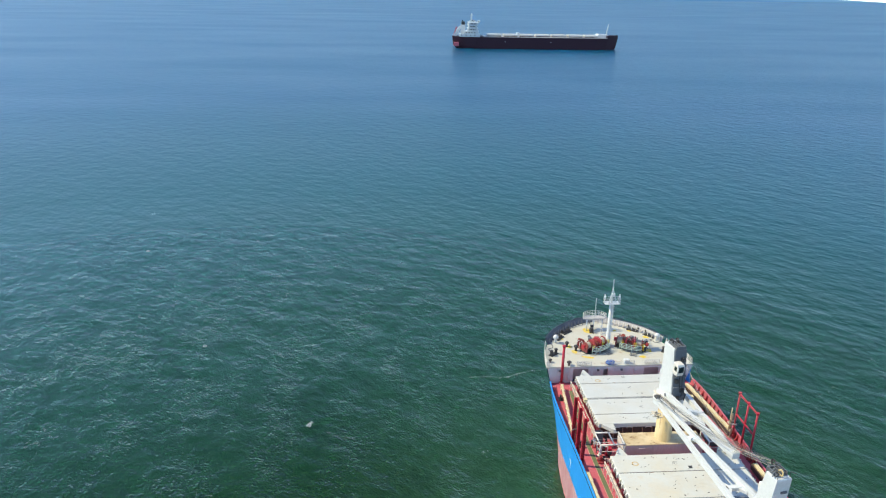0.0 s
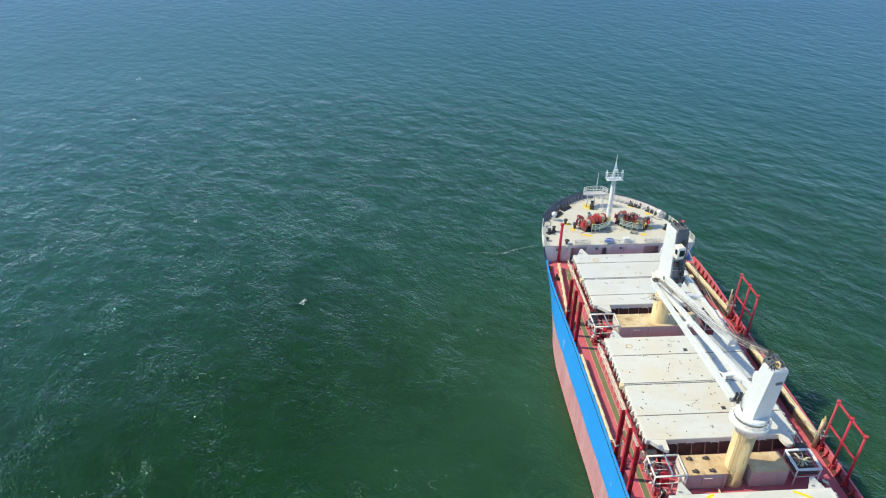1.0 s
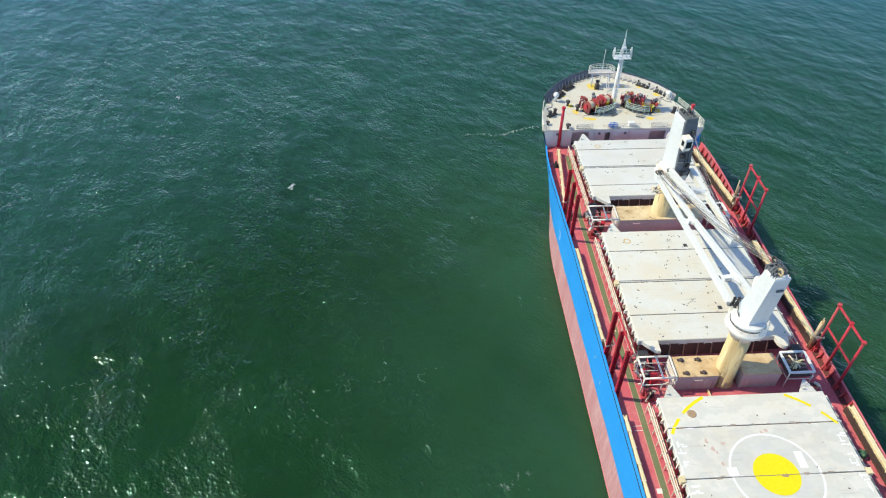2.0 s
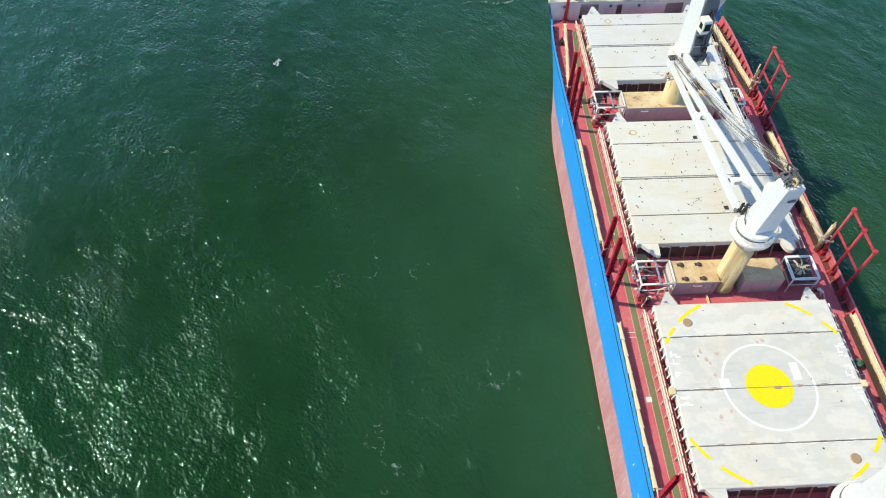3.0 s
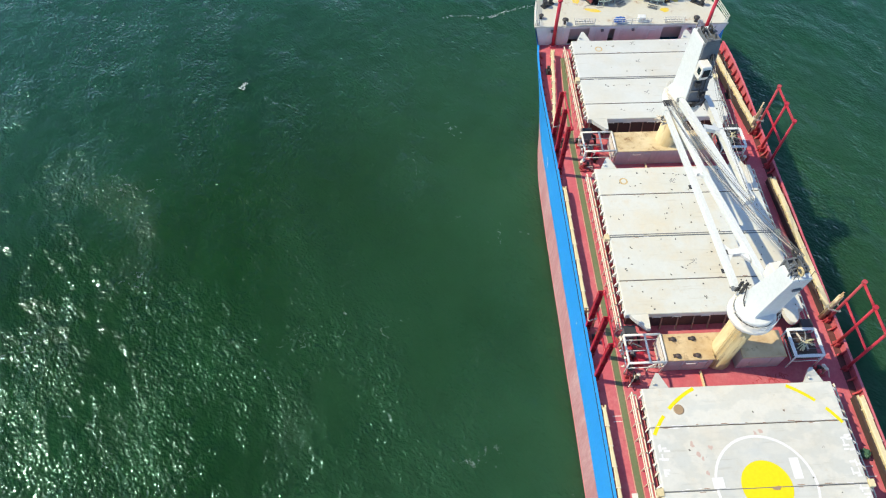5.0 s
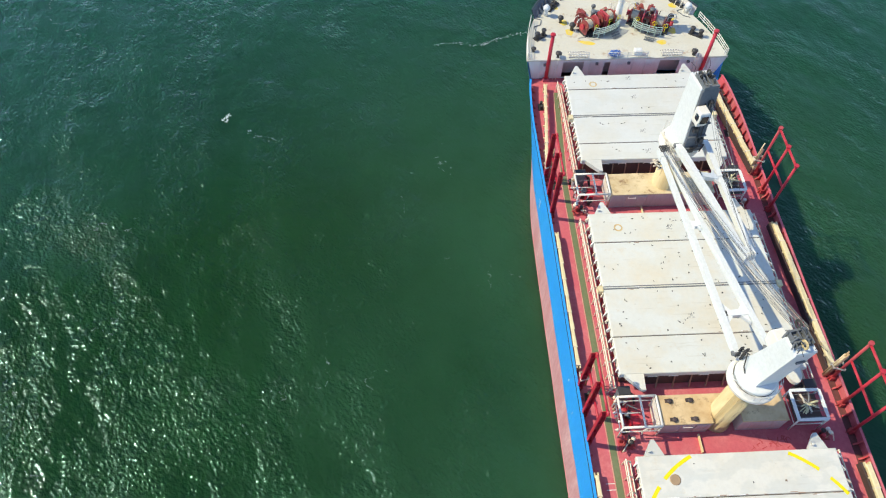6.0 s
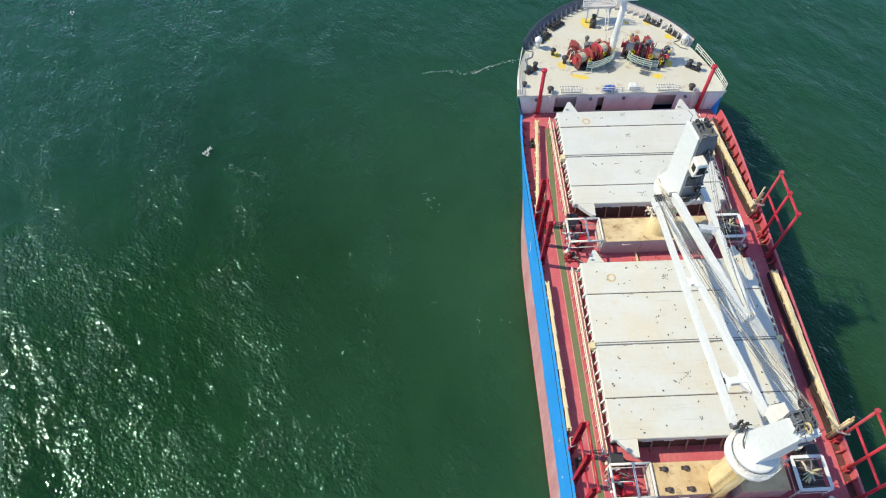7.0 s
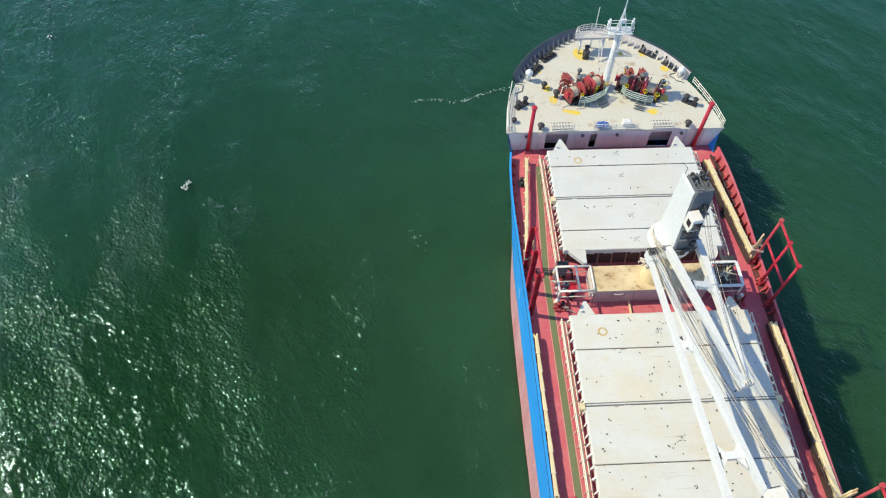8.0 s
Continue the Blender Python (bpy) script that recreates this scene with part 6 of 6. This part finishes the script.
    # valve groups and hose runs beside the cages
    for x, y, seed in ((-10.0, 45.2, 1), (-9.7, 16.0, 2), (-9.9, 49.2, 3), (-9.8, 20.6, 4), (10.2, 45.1, 5), (10.3, 16.1, 6)):
        rng = random.Random(seed)
        ob = thing("valve_group", (x, y, DECK), "rusty deck valves and hoses beside the pipe cage", "deck valve", "valve groups")
        bm = B()
        box(bm, -0.8, 0.8, -0.5, 0.5, 0, 0.18)
        part("base", bm, RUSTRED, ob)
        for k in range(4):
            px, py, hh = rng.uniform(-0.7, 0.7), rng.uniform(-0.4, 0.4), rng.uniform(0.6, 1.5)
            bm = B()
            lathe(bm, [(0.14, 0.18), (0.14, hh), (0.24, hh + 0.03), (0.24, hh + 0.12), (0.08, hh + 0.2)], (px, py, 0), 10)
            part("valve", bm, (RAIL, RUSTRED, DARK, SIDERAIL)[k], ob)
        for k in range(3):
            bm = B()
            px, py = rng.uniform(-0.8, 0.8), rng.uniform(-0.5, 0.5)
            polyline(bm, [(px, py, 0.2), (px, py, 0.9), (px + rng.uniform(-0.7, 0.7), py + rng.uniform(-0.8, 0.8), 0.9), (px + rng.uniform(-1.0, 1.0), py + rng.uniform(-1.2, 1.2), 0.1)], 0.065)
            part("hose", bm, (DARK, SIDERAIL, RUSTRED)[k], ob)
    # mooring bitts on the side decks
    for x, y in ((-12.5, 63.2), (-12.4, 49.4), (12.0, 57.5), (-12.7, 21.0)):
        ob = thing("deck_bitt", (x, y, DECK), "small dark bitt on the red side deck", "bollard", "deck bitts")
        bm = B()
        box(bm, -0.4, 0.4, -0.6, 0.6, 0, 0.12)
        part("base_plate", bm, DARK, ob)
        for k in (-0.35, 0.35):
            bm = B()
            lathe(bm, [(0.2, 0.12), (0.18, 0.6), (0.25, 0.68), (0.1, 0.74)], (0, k, 0), 12)
            part("bitt", bm, DARK, ob)


clutter()


# ---- the bulk carrier at anchor far off ----
def far_ship():
    ob = thing("bulk_carrier", (155.5, 946.0, WATER), "distant dark-hulled bulk carrier with white superstructure aft", "ship", turn=-2.4)
    L = 111.0
    bm = B()
    loops = []
    for z, bow, stern in ((-3, -3, -9), (0, 0, -4), (4, 1, 0), (15.0, 3.5, 1.5)):
        pts = []
        for t in np.linspace(0, 1, 15):
            x = -L - stern + (2 * L + bow + stern) * t
            w = 16 * min(1, (0.55 + (t / 0.12) * 0.45) if t < 0.12 else 1) * (1 if t < 0.86 else max(0.02, 1 - ((t - 0.86) / 0.14) ** 1.8))
            pts.append((float(x), float(w)))
        loops.append([Vector((x, -w, z)) for x, w in pts] + [Vector((x, w, z)) for x, w in pts[::-1]])
    rings(bm, loops)
    part("hull", bm, SHIPDARK, ob)
    bm = B()
    rings(bm, [[Vector((x, y, z)) for x, y in ((96, -14), (106, -7), (114.0, 0), (106, 7), (96, 14))] for z in (15.0, 18.6)])
    part("forecastle", bm, SHIPDARK, ob)
    bm = B()
    box(bm, -L + 0.2, -L + 7, -15.5, 15.5, 3.0, 8.0)
    part("stern_panel", bm, DECKRED, ob, "red patch at the stern")
    bm = B()
    for x in (-42, 20):
        box(bm, x - 0.3, x + 0.3, -16.15, -15.9, 8.5, 9.6)
    part("draught_mark", bm, LINE, ob, "small white hull marks")
    bm = B()
    box(bm, -70, 97, -15.6, 15.6, 15.02, 15.5)
    part("deck_edge", bm, GREYWALL, ob, "pale grey deck edge")
    for k in range(7):
        x = -56 + k * 22.0
        bm = B()
        box(bm, x - 9.2, x + 9.2, -8, 8, 15.5, 16.6)
        hc = part("hatch_coaming", bm, DARK, ob)
        bm = B()
        box(bm, x - 9.6, x + 9.6, -9, 9, 16.62, 18.4)
        part("hatch_cover", bm, WHITEH, hc, "pale hatch cover")
    bm = B()
    box(bm, -25.5, -21.5, -3, 3, 15.5, 20.4)
    part("mast_house", bm, WHITE, ob, "small white deckhouse")
    # superstructure: stepped tower, bridge with wings, funnel casing and boat
    for x0, x1, w, z0, z1 in ((-103, -76, 15, 15, 18.4), (-97, -78, 13, 18.4, 22.2), (-92, -79, 11.5, 22.2, 26.0), (-91, -80, 11, 26.0, 29.8), (-91, -79, 15.5, 29.8, 33.2), (-89, -83, 7, 33.2, 34.8)):
        bm = B()
        box(bm, x0, x1, -w, w, z0, z1 - 0.3)
        box(bm, x0 - 0.8, x1 + 0.8, -w - 0.7, w + 0.7, z1 - 0.3, z1)
        for k in range(8):
            x = x0 + (x1 - x0) * k / 7
            tube(bm, (x, -w - 0.6, z1), (x, -w - 0.6, z1 + 1.1), 0.12, n=5)
        tube(bm, (x0, -w - 0.6, z1 + 1.1), (x1, -w - 0.6, z1 + 1.1), 0.12, n=5)
        blk = part("deck_block", bm, WHITE, ob, "white superstructure deck")
        for k in range(6):
            y = -w + 1.5 + k * (2 * w - 4) / 5
            bm = B()
            box(bm, x1, x1 + 0.12, y, y + 1.3, z0 + 1.4, z0 + 2.5)
            part("window", bm, GLASS, blk)
        for k in range(4):
            x = x0 + 2 + k * (x1 - x0 - 4) / 4
            bm = B()
            box(bm, x, x + 1.4, -w - 0.12, -w, z0 + 1.4, z0 + 2.5)
            part("window", bm, GLASS, blk)
    bm = B()
    box(bm, -101, -95.5, -5, 5, 18, 30)
    fun = part("funnel", bm, WHITE, ob, "white funnel casing")
    bm = B()
    rings(bm, [[Vector((x, y, z)) for x, y in ((-100.4, -4), (-96, -4), (-96, 4), (-100.4, 4))] for z in (30.01, 34.0)])
    tube(bm, (-98.5, 0, 34.0), (-99.2, 0, 36.0), 0.9, n=8)
    part("funnel_top", bm, DARK, fun, "dark funnel top")
    bm = B()
    tube(bm, (-87, 0, 34.8), (-87, 0, 45), 1.2, 0.7, n=10)
    box(bm, -88, -86, -4, 4, 39, 39.6)
    box(bm, -89.5, -84.5, -1, 1, 41.5, 42.1)
    part("radar_mast", bm, WHITE, ob)
    bm = B()
    tube(bm, (-77.5, -8, 31.5), (-77.5, -8, 33.6), 0.5, n=8)
    lathe(bm, [(1.4, 38.5), (1.9, 39.6), (1.4, 40.8), (0.2, 41.3)], (-77.5, -8, -5), 12)
    part("antenna_dome", bm, WHITE, ob)
    bm = B()
    tube(bm, (98, 0, 18), (100, 0, 33), 0.9, 0.6, n=10)
    part("foremast", bm, WHITE, ob)
    bm = B()
    rings(bm, [[Vector((x, y, z)) for x, z in ((80, 15.5), (101, 15.5), (99, 19.0), (86, 20.2))] for y in (-8, 8)])
    part("breakwater", bm, WHITE, ob, "white breakwater before the forecastle")
    bm = B()
    rings(bm, [[Vector((x, y, z)) for x, z in ((-112, 16), (-107, 15.5), (-101, 27), (-103, 28))] for y in (-5, -3)])
    rings(bm, [[Vector((x, y, z)) for x, z in ((-112, 16), (-107, 15.5), (-101, 27), (-103, 28))] for y in (3, 5)])
    part("lifeboat_ramp", bm, WHITE, ob)
    bm = B()
    rings(bm, [[Vector((x + dx, y, z + dz)) for dx, dz in ((-0.8, 0.6), (0.6, 2.8), (4.2, 9.6), (2.6, 10.4))] for x, y, z in ((-110, -2.6, 17.0), (-110, 2.6, 17.0))])
    part("lifeboat", bm, DECKRED, ob, "red free-fall lifeboat")


far_ship()


# ---- far shore ----
def far_shore():
    # distance and height set to cover bare sky in the camera's view
    rng = np.random.RandomState(8)
    xs = np.linspace(-5000, 8000, 260)
    h = 36 + sum(3 / k * np.sin(xs / 600 * k + rng.rand() * 6) for k in range(1, 7)) + rng.rand(260) * 1.5
    bm = B()
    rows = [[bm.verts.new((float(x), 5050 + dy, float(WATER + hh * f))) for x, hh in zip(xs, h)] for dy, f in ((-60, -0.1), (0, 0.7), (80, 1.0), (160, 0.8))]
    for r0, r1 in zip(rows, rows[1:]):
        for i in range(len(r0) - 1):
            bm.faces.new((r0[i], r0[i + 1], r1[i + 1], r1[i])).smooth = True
    # haze painted into the shore's blue base colour
    structure("backdrop", bm, [paint("haze_tinted_shore", (0.12, 0.28, 0.46), (0.13, 0.29, 0.46), rusty=0, rough=1.0, big=0.001)], "low shore on the horizon, haze painted in as blue", "backdrop")


far_shore()
